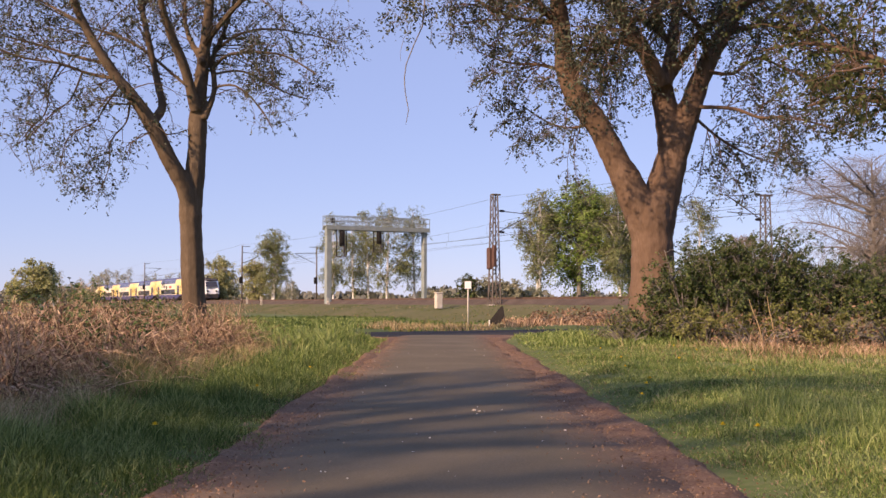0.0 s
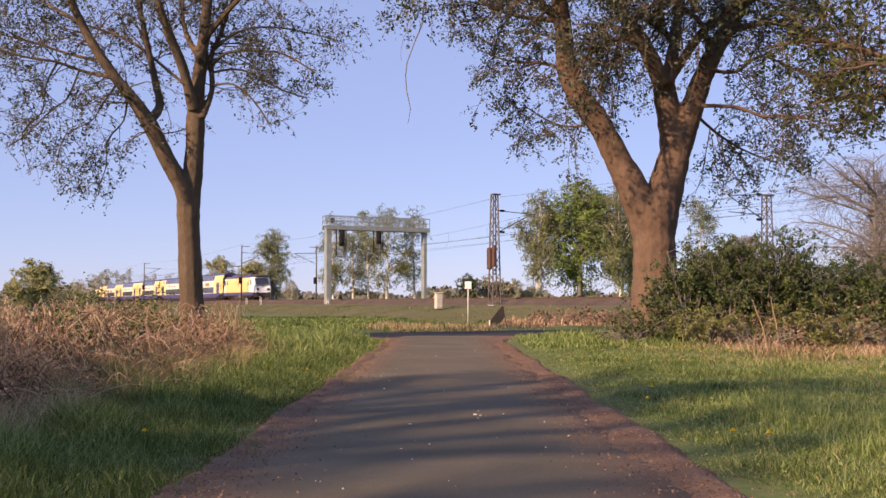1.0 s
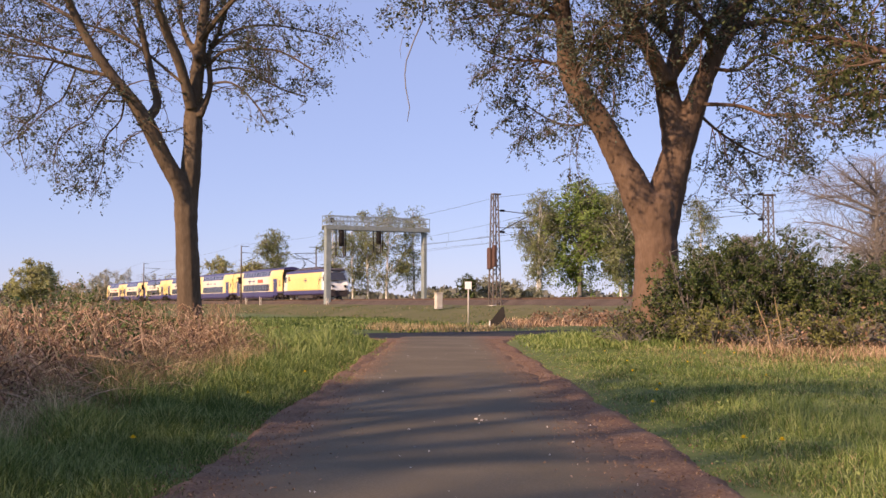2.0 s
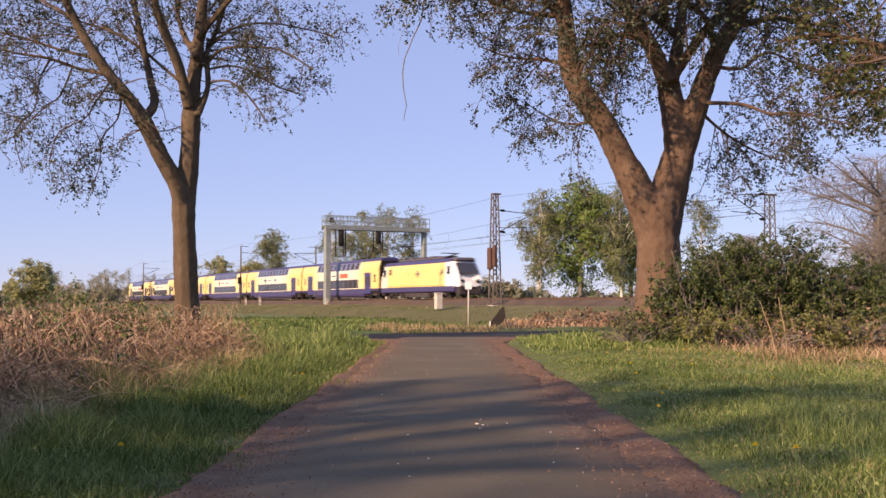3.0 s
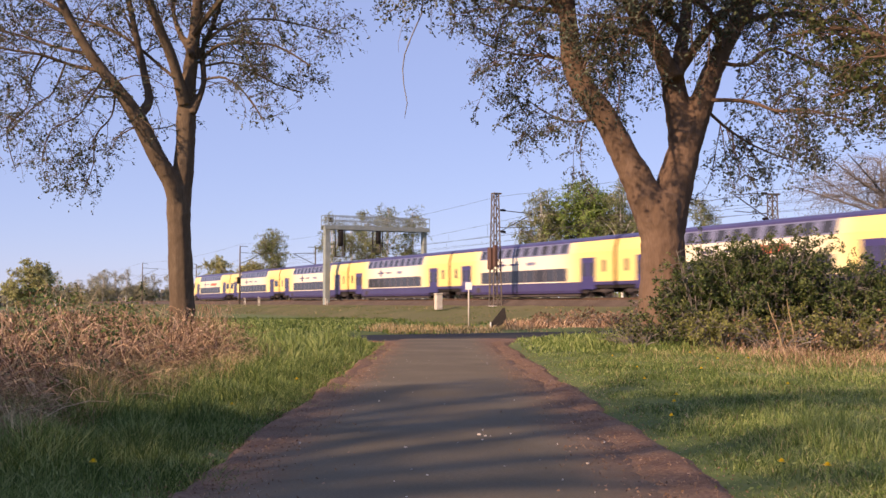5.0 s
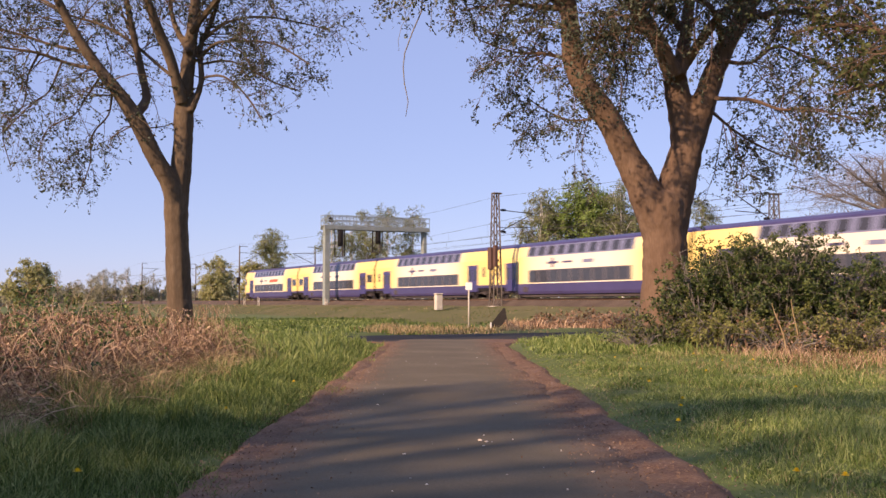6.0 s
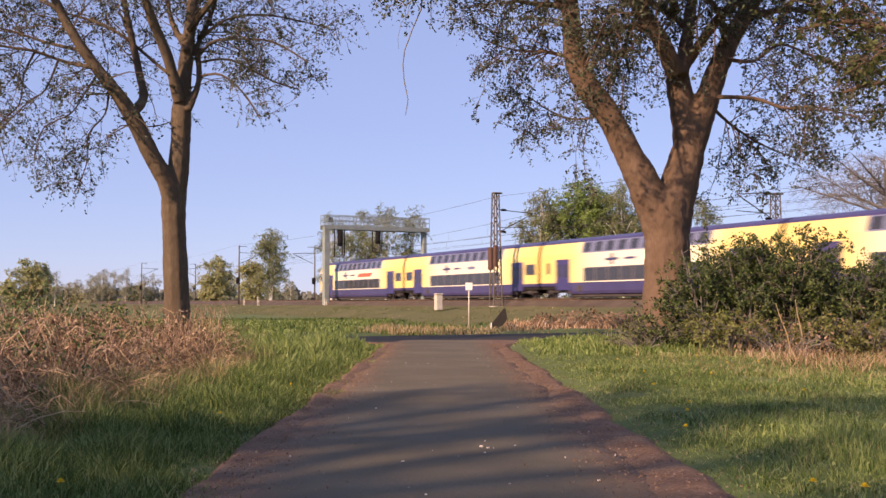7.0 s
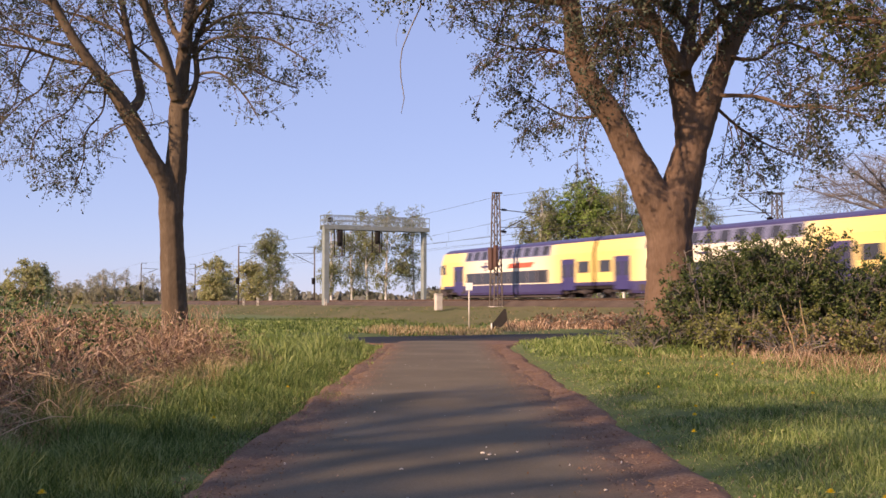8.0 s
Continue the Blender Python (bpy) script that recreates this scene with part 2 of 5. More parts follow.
        pts = [(c[0], c[1] - w / 2, c[2]), (c[0], c[1] + w / 2, c[2])]
        return self.tube(pts, [r, r], sides)


def data(name, g, mat, smooth=False):
    me = bpy.data.meshes.new(name)
    if isinstance(g, Geo):
        me.from_pydata(g.v, [], g.f)
    else:
        v, f = g
        me.vertices.add(len(v))
        me.vertices.foreach_set("co", np.asarray(v, np.float32).ravel())
        k = f.shape[1]
        me.loops.add(f.size)
        me.loops.foreach_set("vertex_index", f.astype(np.int32).ravel())
        me.polygons.add(len(f))
        me.polygons.foreach_set("loop_start", np.arange(0, f.size, k, dtype=np.int32))
        me.update(calc_edges=True)
    if smooth:
        me.polygons.foreach_set("use_smooth", np.ones(len(me.polygons), bool))
    me.materials.append(mat)
    me.update()
    return me


def part(name, g, mat, parent=None, label="", smooth=False):
    ob = new(name, g if isinstance(g, bpy.types.Mesh) else data(name, g, mat, smooth))
    if parent is not None:
        ob.parent = parent
    return tagged(ob, label)


def empty(name, m=None):
    ob = new(name)
    ob.empty_display_size = 0.2
    if m is not None:
        ob.matrix_world = m
    return ob


def smooth_step(a, b, x):
    t = np.clip((np.asarray(x, float) - a) / (b - a), 0, 1)
    return t * t * (3 - 2 * t)


# ---------------------------------------------------------------- the railway line's own space
# x runs along the track in the train's direction, y away to its left (away from the lane)
RAIL_Z = 1.8
TRACK = pose(50.96, 0.61, RAIL_Z, 0, 0, -64.0)
TRACK_INV = TRACK.inverted()
SECOND = 4.2  # distance to the second track


def off_track(x, y):
    """How far a place lies from the near track's middle, towards the lane."""
    a = radians(-64.0)
    return -(-(x - 50.96) * math.sin(a) + (y - 0.61) * math.cos(a))


def land(x, y):
    """Height of the ground."""
    x, y = np.asarray(x, float), np.asarray(y, float)
    side = np.abs(x)
    h = -0.05 + 0.13 * smooth_step(1.95, 3.2, side)
    wave = 0.05 * np.sin(x * 0.9 + 1.3 * np.sin(y * 0.31)) * np.sin(y * 0.53 + 0.7) + 0.03 * np.sin(x * 2.1 + y * 1.7)
    h = h + wave * smooth_step(2.2, 4.5, side) * (1 - smooth_step(60, 120, np.abs(y)))
    h = h + 0.22 * smooth_step(-3.2, -6.0, x) * smooth_step(6, 14, y) * (1 - smooth_step(27, 34, y))
    crossing = np.abs((y - 44.0) * 0.87 - x * 0.49)
    return np.where(crossing < 5.3, np.minimum(h, -0.05), h)


def grid(xs, ys):
    n, m = len(xs), len(ys)
    i, j = np.meshgrid(np.arange(n - 1), np.arange(m - 1))
    a = (j * n + i).ravel()
    return np.stack([a, a + 1, a + n + 1, a + n], 1)


def ground():
    far = np.concatenate([[36, 44, 55, 70, 90, 120, 160, 220, 320, 480, 720, 1100, 1700, 2600]])
    xs = np.concatenate([-far[::-1], np.arange(-32, 32.1, 0.5), far])
    ys = np.concatenate([-far[::-1] - 10, np.arange(-40, 80.1, 0.6), far[3:] + 20, [3800]])
    x, y = np.meshgrid(xs, ys)
    v = np.stack([x.ravel(), y.ravel(), land(x, y).ravel()], 1)
    ob = part("ground", (v, grid(xs, ys)), M["ground"], smooth=True)
    tagged(ob, "flat green meadow and grass verges beside the lane", "ground", kind="structure")


def ragged(y, k):
    return 0.07 * np.sin(y * 0.9 + k) + 0.05 * np.sin(y * 2.3 + 2 * k) + 0.035 * np.sin(y * 5.3 + k) + 0.025 * np.sin(y * 13.1 + 3 * k) + 0.015 * np.sin(y * 31 + k)


def crumbs(x, y):
    """Fine unevenness of loose earth."""
    rng = np.random.default_rng(8)
    h = np.zeros_like(x)
    for k in (1.1, 1.7, 2.9, 4.3, 6.1, 9.7, 14, 21, 30):
        a = rng.uniform(0, 6.28)
        h += 0.009 / k ** 0.55 * np.sin((x * math.cos(a) * 1.6 + y * math.sin(a)) * k + rng.uniform(0, 6.28) + 1.7 * np.sin(x * k * 0.7 + a))
    return h


def lane():
    ys = np.concatenate([np.arange(-40, 4, 0.5), np.arange(4, 20, 0.06), np.arange(20, 42.1, 0.15)])
    xs = np.array([-1.78, -1.74, -1.2, -0.8, -0.4, 0, 0.4, 0.8, 1.2, 1.6, 1.9, 1.94])
    x, y = np.meshgrid(xs, ys)
    edge = np.abs(x) > 1.7
    flare = 1 + 0.9 * smooth_step(35.5, 41, y) ** 2
    z = 0.012 + 0.02 * (1 - (x / 1.8) ** 2) + 0.004 * np.sin(y * 1.9 + x * 2)
    z = np.where((x > 1.92) | (x < -1.76), -0.05, z)
    x = -0.14 + x * flare + np.where(edge, ragged(y, np.sign(x)), 0)
    v = np.stack([x.ravel(), y.ravel(), z.ravel()], 1)
    ob = part("road", (v, grid(xs, ys)), M["lane"], smooth=True)
    tagged(ob, "narrow worn asphalt lane with crumbling edges", "road", kind="structure")
    for s in (-1, 1):
        w = np.linspace(0, 1, 26)
        u, y2 = np.meshgrid(w, ys)
        wide = (1.2 if s > 0 else 0.78) + 0.6 * ragged(y2, s + 4)
        xx = (s * ((1.2 if s > 0 else 1.22) + u * wide) - 0.14 + (0.12 if s > 0 else 0.0)) * (1 + 0.8 * smooth_step(35.5, 41, y2) ** 2)
        zz = -0.03 + 0.075 * smooth_step(0.0, 0.75, u) + crumbs(xx, y2) - 0.16 * smooth_step(0.7, 1.0, u)
        v = np.stack([xx.ravel(), y2.ravel(), zz.ravel()], 1)
        f = grid(w, ys)
        ob = part("road_shoulder", (v, f if s > 0 else f[:, ::-1]), M["lane"], smooth=True)
        tagged(ob, "reddish bare earth shoulder with old leaf litter", "road shoulder", kind="structure")
    # the road that the lane meets
    ss = np.arange(-60, 90.1, 1.0)
    ww = np.linspace(-4.6, 4.6, 11)
    w, s = np.meshgrid(ww, ss)
    x = s * 0.87 - w * 0.49
    y = 44 + s * 0.49 + w * 0.87
    z = 0.045 * (1 - (w / 4.6) ** 2) - 0.006
    v = np.stack([x.ravel(), y.ravel(), z.ravel()], 1)
    ob = part("road", (v, grid(ww, ss)[:, ::-1]), M["asphalt_shaded"], smooth=True)
    tagged(ob, "asphalt side road crossing the end of the lane, shade in its dark colour", "road", kind="structure")


def railway():
    prof = [(-13.5, -0.12), (-10.5, 0.3), (-8.2, 0.75), (-6.0, 1.0), (-4.2, 1.12), (-3.4, 1.15), (9.5, 1.15), (12, 0.9), (17, 0.1), (19, -0.1)]
    xs = np.concatenate([np.arange(-1400, -260, 60.0), np.arange(-260, 60, 2.5), np.arange(60, 500, 40.0)])
    rng = np.random.default_rng(3)
    v = []
    for p, z in prof:
        wob = rng.normal(0, 0.06, len(xs)) if -13 < p < -4 else np.zeros(len(xs))
        v.append(np.stack([xs, np.full(len(xs), p), np.full(len(xs), z - RAIL_Z) + wob], 1))
    v = np.concatenate(v)
    f = grid(xs, prof)
    bank = part("embankment", (v, f), M["slope"], smooth=True)
    bank.matrix_world = TRACK
    tagged(bank, "low grassy railway embankment with dry brown slope", "embankment", kind="structure")
    g = Geo()
    for y0 in (0, SECOND):
        lo, hi = (-3.4, 2.05) if y0 == 0 else (2.06, SECOND + 3.4)
        a, b = (lo, lo + 1.1), (hi - (0.05 if y0 == 0 else 1.1), hi)
        ring = [(a[0], 1.12), (a[1], 1.62), (b[0], 1.62), (b[1], 1.12 if y0 else 1.62)]
        g.loft([[(x, y, z - RAIL_Z) for y, z in ring] for x in np.arange(-900, 301, 40)])
    bed = part("ballast_bed", g, M["ballast"])
    bed.matrix_world = TRACK
    tagged(bed, "brown crushed stone ballast under the tracks", "ballast", kind="structure")
    for y0 in (0, SECOND):
        for s in (-0.75, 0.75):
            ring = [(-0.07, -0.172), (0.07, -0.172), (0.02, -0.14), (0.036, -0.03), (0.036, 0), (-0.036, 0), (-0.036, -0.03), (-0.02, -0.14)]
            r = part("rail", Geo().loft([[(x, y0 + s + y, z) for y, z in ring] for x in (-900, -300, 0, 300)]), M["rail"])
            r.matrix_world = TRACK
            tagged(r, "brown steel running rail on concrete sleepers", "rail", "rails of the line", "structure")
    g = Geo()
    for y0 in (0, SECOND):
        for i in range(300):
            x = -20 - i * 0.65
            g.box(x - 0.13, x + 0.13, y0 - 1.3, y0 + 1.3, -0.33, -0.174)
    s = part("sleepers", g, M["concrete"])
    s.matrix_world = TRACK
    tagged(s, "grey concrete sleepers under the rails", "sleepers", kind="stuff")


ground()
lane()
railway()

# ---------------------------------------------------------------- trees


class Wood:
    """Limbs, branches, twigs and leaves of one plant, in its own space."""

    def __init__(self, seed, sides=10):
        self.rng = random.Random(seed)
        self.geo, self.fine, self.limbs, self.leaves, self.sides = Geo(), Geo(), [], [], sides
        self.merge = 0.0  # size of the skin's mesh, where the limbs grow together
        self.thin, self.thin_below, self.thin_from = 1.0, 9.0, 0.0  # slimmer limbs: factor, for limbs thinner than, above height

    def unit(self):
        r = self.rng
        while True:
            v = Vector((r.uniform(-1, 1), r.uniform(-1, 1), r.uniform(-1, 1)))
            if 0.05 < v.length < 1:
                return v.normalized()

    def limb(self, *rows, rough=0.05):
        """A main limb through (x, y, z, radius), smoothed, with knots and swellings."""
        P = [Vector(p[:3]) for p in rows]
        R = [p[3] * (self.thin if rows[0][3] < self.thin_below and p[2] > self.thin_from else 1.0) * (0.7 if self.merge and rows[0][3] < 0.14 else 1.0) for p in rows]
        pts, rad = [], []
        for i in range(len(P) - 1):
            a, b, c, d = P[max(i - 1, 0)], P[i], P[i + 1], P[min(i + 2, len(P) - 1)]
            for k in range(4):
                t = k / 4
                pts.append(0.5 * ((2 * b) + (c - a) * t + (2 * a - 5 * b + 4 * c - d) * t * t + (3 * b - a - 3 * c + d) * t ** 3))
                rad.append((R[i] * (1 - t) + R[i + 1] * t) * self.rng.uniform(1 - rough, 1 + rough))
        pts.append(P[-1])
        rad.append(R[-1] * 0.6)
        big = rad[0] > 0.12
        if self.merge and big:
            n = max([i for i in range(len(rad)) if rad[i] > 0.085] + [2])
            self.geo.tube(pts[:n + 1], rad[:n + 1], self.sides)
            self.fine.tube(pts[n - 1:], [r * 0.97 for r in rad[n - 1:]], 6)
        else:
            (self.fine if self.merge else self.geo).tube(pts, rad, self.sides if big else 6)
        self.limbs.append((pts, rad))
        return self

    def knots(self, n, lo=0.16):
        """Burrs and branch scars on the thick wood."""
        for _ in range(n):
            pts, rad = self.rng.choice(self.limbs)
            i = self.rng.randrange(len(pts))
            if rad[i] < lo:
                continue
            d = self.unit()
            d.z *= 0.3
            c = pts[i] + d.normalized() * rad[i] * 0.86
            s = rad[i] * self.rng.uniform(0.12, 0.3)
            self.geo.tube([c - d * s, c, c + d * s * 0.7], [s, s * 1.1, s * 0.5], 7)
        return self

    def branch(self, start, direction, length, radius, bend, droop, segments=5):
        p, d = Vector(start), Vector(direction).normalized()
        pts = [p.copy()]
        for i in range(segments):
            d = (d + self.unit() * bend + Vector((0, 0, -droop * (i + 1) / segments))).normalized()
            p = p + d * (length / segments)
            pts.append(p.copy())
        return pts, [radius * (1 - 0.75 * i / segments) for i in range(segments + 1)]

    def fill(self, inside, step=0.35, length=(1.2, 3.2), twig_step=0.25, twig=(0.35, 0.9), leaves=10, spread=0.12, droop=0.12, start=0.25, lift=0.15, min_rad=0.0, heart=None, thick=0.012):
        """Branches along the limbs, twigs along the branches, leaves along the twigs, all kept inside the crown."""
        r = self.rng
        for pts, rad in list(self.limbs):
            total = sum((b - a).length for a, b in zip(pts, pts[1:]))
            n = int(total / step)
            for _ in range(n):
                u = r.uniform(start, 1) * (len(pts) - 1)
                i = min(int(u), len(pts) - 2)
                if rad[i] > 0.3:
                    continue
                o = pts[i].lerp(pts[i + 1], u - i)
                along = (pts[i + 1] - pts[i]).normalized()
                out = (o - heart).normalized() if heart is not None else along
                L = r.uniform(*length)
                for _try in range(5):
                    d = along * 0.35 + out * 0.35 + self.unit() * 0.8 + Vector((0, 0, lift))
                    bp, br = self.branch(o, d, L, max(thick, min(rad[i] * 0.4, 0.012 * L + 0.006)), 0.32, droop)
                    if inside(bp[-1]):
                        break
                    L *= 0.75
                else:
                    continue
                self.fine.tube(bp, br, 4, cap=False)
                m = int(L / twig_step)
                for _t in range(m):
                    w = r.uniform(0.2, 1) * (len(bp) - 1)
                    k = min(int(w), len(bp) - 2)
                    q = bp[k].lerp(bp[k + 1], w - k)
                    dd = (bp[k + 1] - bp[k]).normalized() * 0.5 + self.unit() * 0.9
                    tl = r.uniform(*twig)
                    tp, tr = self.branch(q, dd, tl, thick * 0.65, 0.3, droop * 1.4, 3)
                    self.fine.tube(tp, tr, 3, cap=False)
                    for _l in range(leaves):
                        a = r.uniform(0.25, 1) * 3
                        b = min(int(a), 2)
                        self.leaves.append(tp[b].lerp(tp[b + 1], a - b) + self.unit() * r.uniform(0.02, spread))
        return self


def leaf_mesh(centres, size, seed, slim=0.55, hang=0.3, outward=0.0):
    """Small pointed leaves round the given places: four corners each, folded along the rib."""
    rng = np.random.default_rng(seed)
    c = np.asarray([tuple(p) for p in centres], float)
    n = len(c)
    a = rng.normal(size=(n, 3))
    a[:, 2] -= hang
    a /= np.linalg.norm(a, axis=1, keepdims=True)
    if outward:  # blades turned to the light: outwards and up
        mid = c.mean(0)
        mid[2] = c[:, 2].min()
        o = c - mid
        o /= np.linalg.norm(o, axis=1, keepdims=True) + 1e-6
        face = o * outward + rng.normal(size=(n, 3)) * 0.6
        face /= np.linalg.norm(face, axis=1, keepdims=True)
        a -= face * (a * face).sum(1, keepdims=True)
        a /= np.linalg.norm(a, axis=1, keepdims=True)
        b = np.cross(a, face)
    else:
        b = np.cross(a, rng.normal(size=(n, 3)))
    b /= np.linalg.norm(b, axis=1, keepdims=True)
    s = (size * rng.uniform(0.6, 1.35, n))[:, None]
    nrm = np.cross(a, b) * s * 0.12
    v = np.stack([c, c + a * s * 0.5 + b * s * slim * 0.5 + nrm, c + a * s, c + a * s * 0.5 - b * s * slim * 0.5 + nrm], 1).reshape(-1, 3)
    i = np.arange(n)[:, None] * 4
    f = np.concatenate([i + [[0, 1, 2]], i + [[0, 2, 3]]])
    return v, f


def plant(name, wood, m, bark, leaf, leaf_size, seed, label, category="tree", slim=0.55, group="", names=("trunk", "branchwork", "crown"), twig_bark=None, outward=0.0):
    ob = empty(name, m)
    if wood.geo.v:
        trunk = part(names[0], wood.geo, bark, ob, smooth=True)
        if wood.merge:
            skin = trunk.modifiers.new("skin", "REMESH")
            skin.mode, skin.voxel_size, skin.use_smooth_shade = "VOXEL", wood.merge, True
            soft = trunk.modifiers.new("soft", "SMOOTH")
            soft.factor, soft.iterations = 0.5, 5
            rough = trunk.modifiers.new("furrows", "DISPLACE")
            rough.texture = bpy.data.textures.get("furrows") or bpy.data.textures.new("furrows", "CLOUDS")
            rough.texture.noise_scale, rough.texture.noise_depth = 0.22, 3
            rough.strength, rough.mid_level = (0.03 if wood.merge < 0.05 else 0.06), 0.5
    if wood.fine.v:
        tagged(part(names[1], wood.fine, twig_bark or bark, ob), kind="stuff")
    if wood.leaves:
        part(names[2], leaf_mesh(wood.leaves, leaf_size, seed, slim, outward=outward), leaf, ob)
    return tagged(ob, label, category, group)


def ball(cx, cy, cz, rx, ry, rz):
    return lambda p: ((p.x - cx) / rx) ** 2 + ((p.y - cy) / ry) ** 2 + ((p.z - cz) / rz) ** 2 < 1


def slender_tree():
    w = Wood(11)
    w.merge = 0.04
    w.thin, w.thin_below = 0.85, 0.17
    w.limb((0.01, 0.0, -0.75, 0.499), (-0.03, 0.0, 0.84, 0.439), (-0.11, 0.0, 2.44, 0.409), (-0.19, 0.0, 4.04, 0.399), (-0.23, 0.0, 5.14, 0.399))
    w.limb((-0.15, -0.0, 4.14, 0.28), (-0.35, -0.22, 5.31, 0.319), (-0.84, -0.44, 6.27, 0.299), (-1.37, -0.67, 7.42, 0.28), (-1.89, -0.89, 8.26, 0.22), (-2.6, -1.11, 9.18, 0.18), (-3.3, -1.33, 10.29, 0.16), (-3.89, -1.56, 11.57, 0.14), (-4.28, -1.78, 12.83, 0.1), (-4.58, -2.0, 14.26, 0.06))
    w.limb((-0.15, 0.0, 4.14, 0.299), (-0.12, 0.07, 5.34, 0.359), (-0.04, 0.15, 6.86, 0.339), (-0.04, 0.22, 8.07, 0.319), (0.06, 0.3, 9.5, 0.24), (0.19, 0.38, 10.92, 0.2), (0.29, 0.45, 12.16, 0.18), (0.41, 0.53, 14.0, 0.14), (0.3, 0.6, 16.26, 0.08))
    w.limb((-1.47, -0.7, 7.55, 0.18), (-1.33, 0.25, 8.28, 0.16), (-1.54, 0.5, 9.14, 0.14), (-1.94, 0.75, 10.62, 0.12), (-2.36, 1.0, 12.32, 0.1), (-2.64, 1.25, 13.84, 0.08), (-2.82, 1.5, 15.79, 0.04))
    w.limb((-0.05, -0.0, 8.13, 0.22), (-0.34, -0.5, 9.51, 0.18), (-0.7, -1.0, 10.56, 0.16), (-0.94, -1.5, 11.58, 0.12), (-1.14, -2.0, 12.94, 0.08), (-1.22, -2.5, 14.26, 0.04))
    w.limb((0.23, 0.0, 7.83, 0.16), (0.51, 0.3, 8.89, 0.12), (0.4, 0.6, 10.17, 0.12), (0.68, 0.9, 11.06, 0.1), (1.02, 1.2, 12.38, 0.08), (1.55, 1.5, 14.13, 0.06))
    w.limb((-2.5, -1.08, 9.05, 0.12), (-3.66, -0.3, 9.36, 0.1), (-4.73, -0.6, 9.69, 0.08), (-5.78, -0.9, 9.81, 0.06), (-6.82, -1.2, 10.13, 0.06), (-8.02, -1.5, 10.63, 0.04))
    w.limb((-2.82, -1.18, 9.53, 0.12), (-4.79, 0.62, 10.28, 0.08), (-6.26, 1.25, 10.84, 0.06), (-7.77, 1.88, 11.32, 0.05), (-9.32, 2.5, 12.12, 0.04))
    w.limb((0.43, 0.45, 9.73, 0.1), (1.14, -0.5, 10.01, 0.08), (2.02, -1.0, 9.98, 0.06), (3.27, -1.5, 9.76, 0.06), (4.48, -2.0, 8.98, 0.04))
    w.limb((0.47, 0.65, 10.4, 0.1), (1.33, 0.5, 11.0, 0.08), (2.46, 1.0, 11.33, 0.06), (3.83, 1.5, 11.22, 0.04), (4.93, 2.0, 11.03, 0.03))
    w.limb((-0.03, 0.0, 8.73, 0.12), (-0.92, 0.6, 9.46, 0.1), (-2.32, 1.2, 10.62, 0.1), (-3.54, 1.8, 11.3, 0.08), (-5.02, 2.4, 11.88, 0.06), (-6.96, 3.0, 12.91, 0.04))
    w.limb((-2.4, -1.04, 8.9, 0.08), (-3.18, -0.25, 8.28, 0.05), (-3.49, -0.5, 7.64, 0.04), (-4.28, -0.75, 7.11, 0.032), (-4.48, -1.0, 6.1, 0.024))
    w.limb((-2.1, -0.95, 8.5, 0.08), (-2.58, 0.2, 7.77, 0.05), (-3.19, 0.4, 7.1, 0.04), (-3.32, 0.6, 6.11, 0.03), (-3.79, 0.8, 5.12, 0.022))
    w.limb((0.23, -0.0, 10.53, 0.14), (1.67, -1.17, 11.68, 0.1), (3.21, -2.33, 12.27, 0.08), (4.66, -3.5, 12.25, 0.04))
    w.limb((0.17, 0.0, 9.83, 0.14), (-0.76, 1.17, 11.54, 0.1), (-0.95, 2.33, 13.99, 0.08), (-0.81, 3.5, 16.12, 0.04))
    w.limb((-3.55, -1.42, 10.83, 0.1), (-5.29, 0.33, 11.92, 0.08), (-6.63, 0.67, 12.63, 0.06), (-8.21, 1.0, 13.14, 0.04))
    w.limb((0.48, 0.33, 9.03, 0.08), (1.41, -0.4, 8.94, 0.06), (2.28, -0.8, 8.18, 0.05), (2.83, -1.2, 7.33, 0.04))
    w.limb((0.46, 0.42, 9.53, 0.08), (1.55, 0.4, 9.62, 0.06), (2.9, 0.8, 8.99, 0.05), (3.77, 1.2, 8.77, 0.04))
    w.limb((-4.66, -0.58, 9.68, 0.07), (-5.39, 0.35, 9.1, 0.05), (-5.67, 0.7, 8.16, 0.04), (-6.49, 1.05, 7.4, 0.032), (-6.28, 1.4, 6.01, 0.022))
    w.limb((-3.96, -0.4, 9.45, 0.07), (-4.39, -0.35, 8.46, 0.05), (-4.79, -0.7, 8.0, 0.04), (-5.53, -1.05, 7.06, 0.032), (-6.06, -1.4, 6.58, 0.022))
    w.knots(26)
    crown = ball(-1.2, 0, 12.6, 7.6, 6.4, 8.3)
    w.fill(lambda p: crown(p) and (p.x < 0.6 or p.z > 7.3), step=0.22, length=(0.9, 2.6), twig_step=0.2, leaves=6, droop=0.16, start=0.3, heart=Vector((-0.6, 0, 9)))
    for i in range(9):
        a = i * 0.7
        w.geo.tube([(0.3 * math.cos(a), 0.3 * math.sin(a), 0.75), (0.5 * math.cos(a), 0.5 * math.sin(a), 0.2), (0.8 * math.cos(a), 0.8 * math.sin(a), -0.1)], [0.12, 0.13, 0.08], 6)
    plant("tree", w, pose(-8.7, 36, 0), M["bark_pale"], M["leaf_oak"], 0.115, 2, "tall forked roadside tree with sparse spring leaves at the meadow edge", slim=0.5)


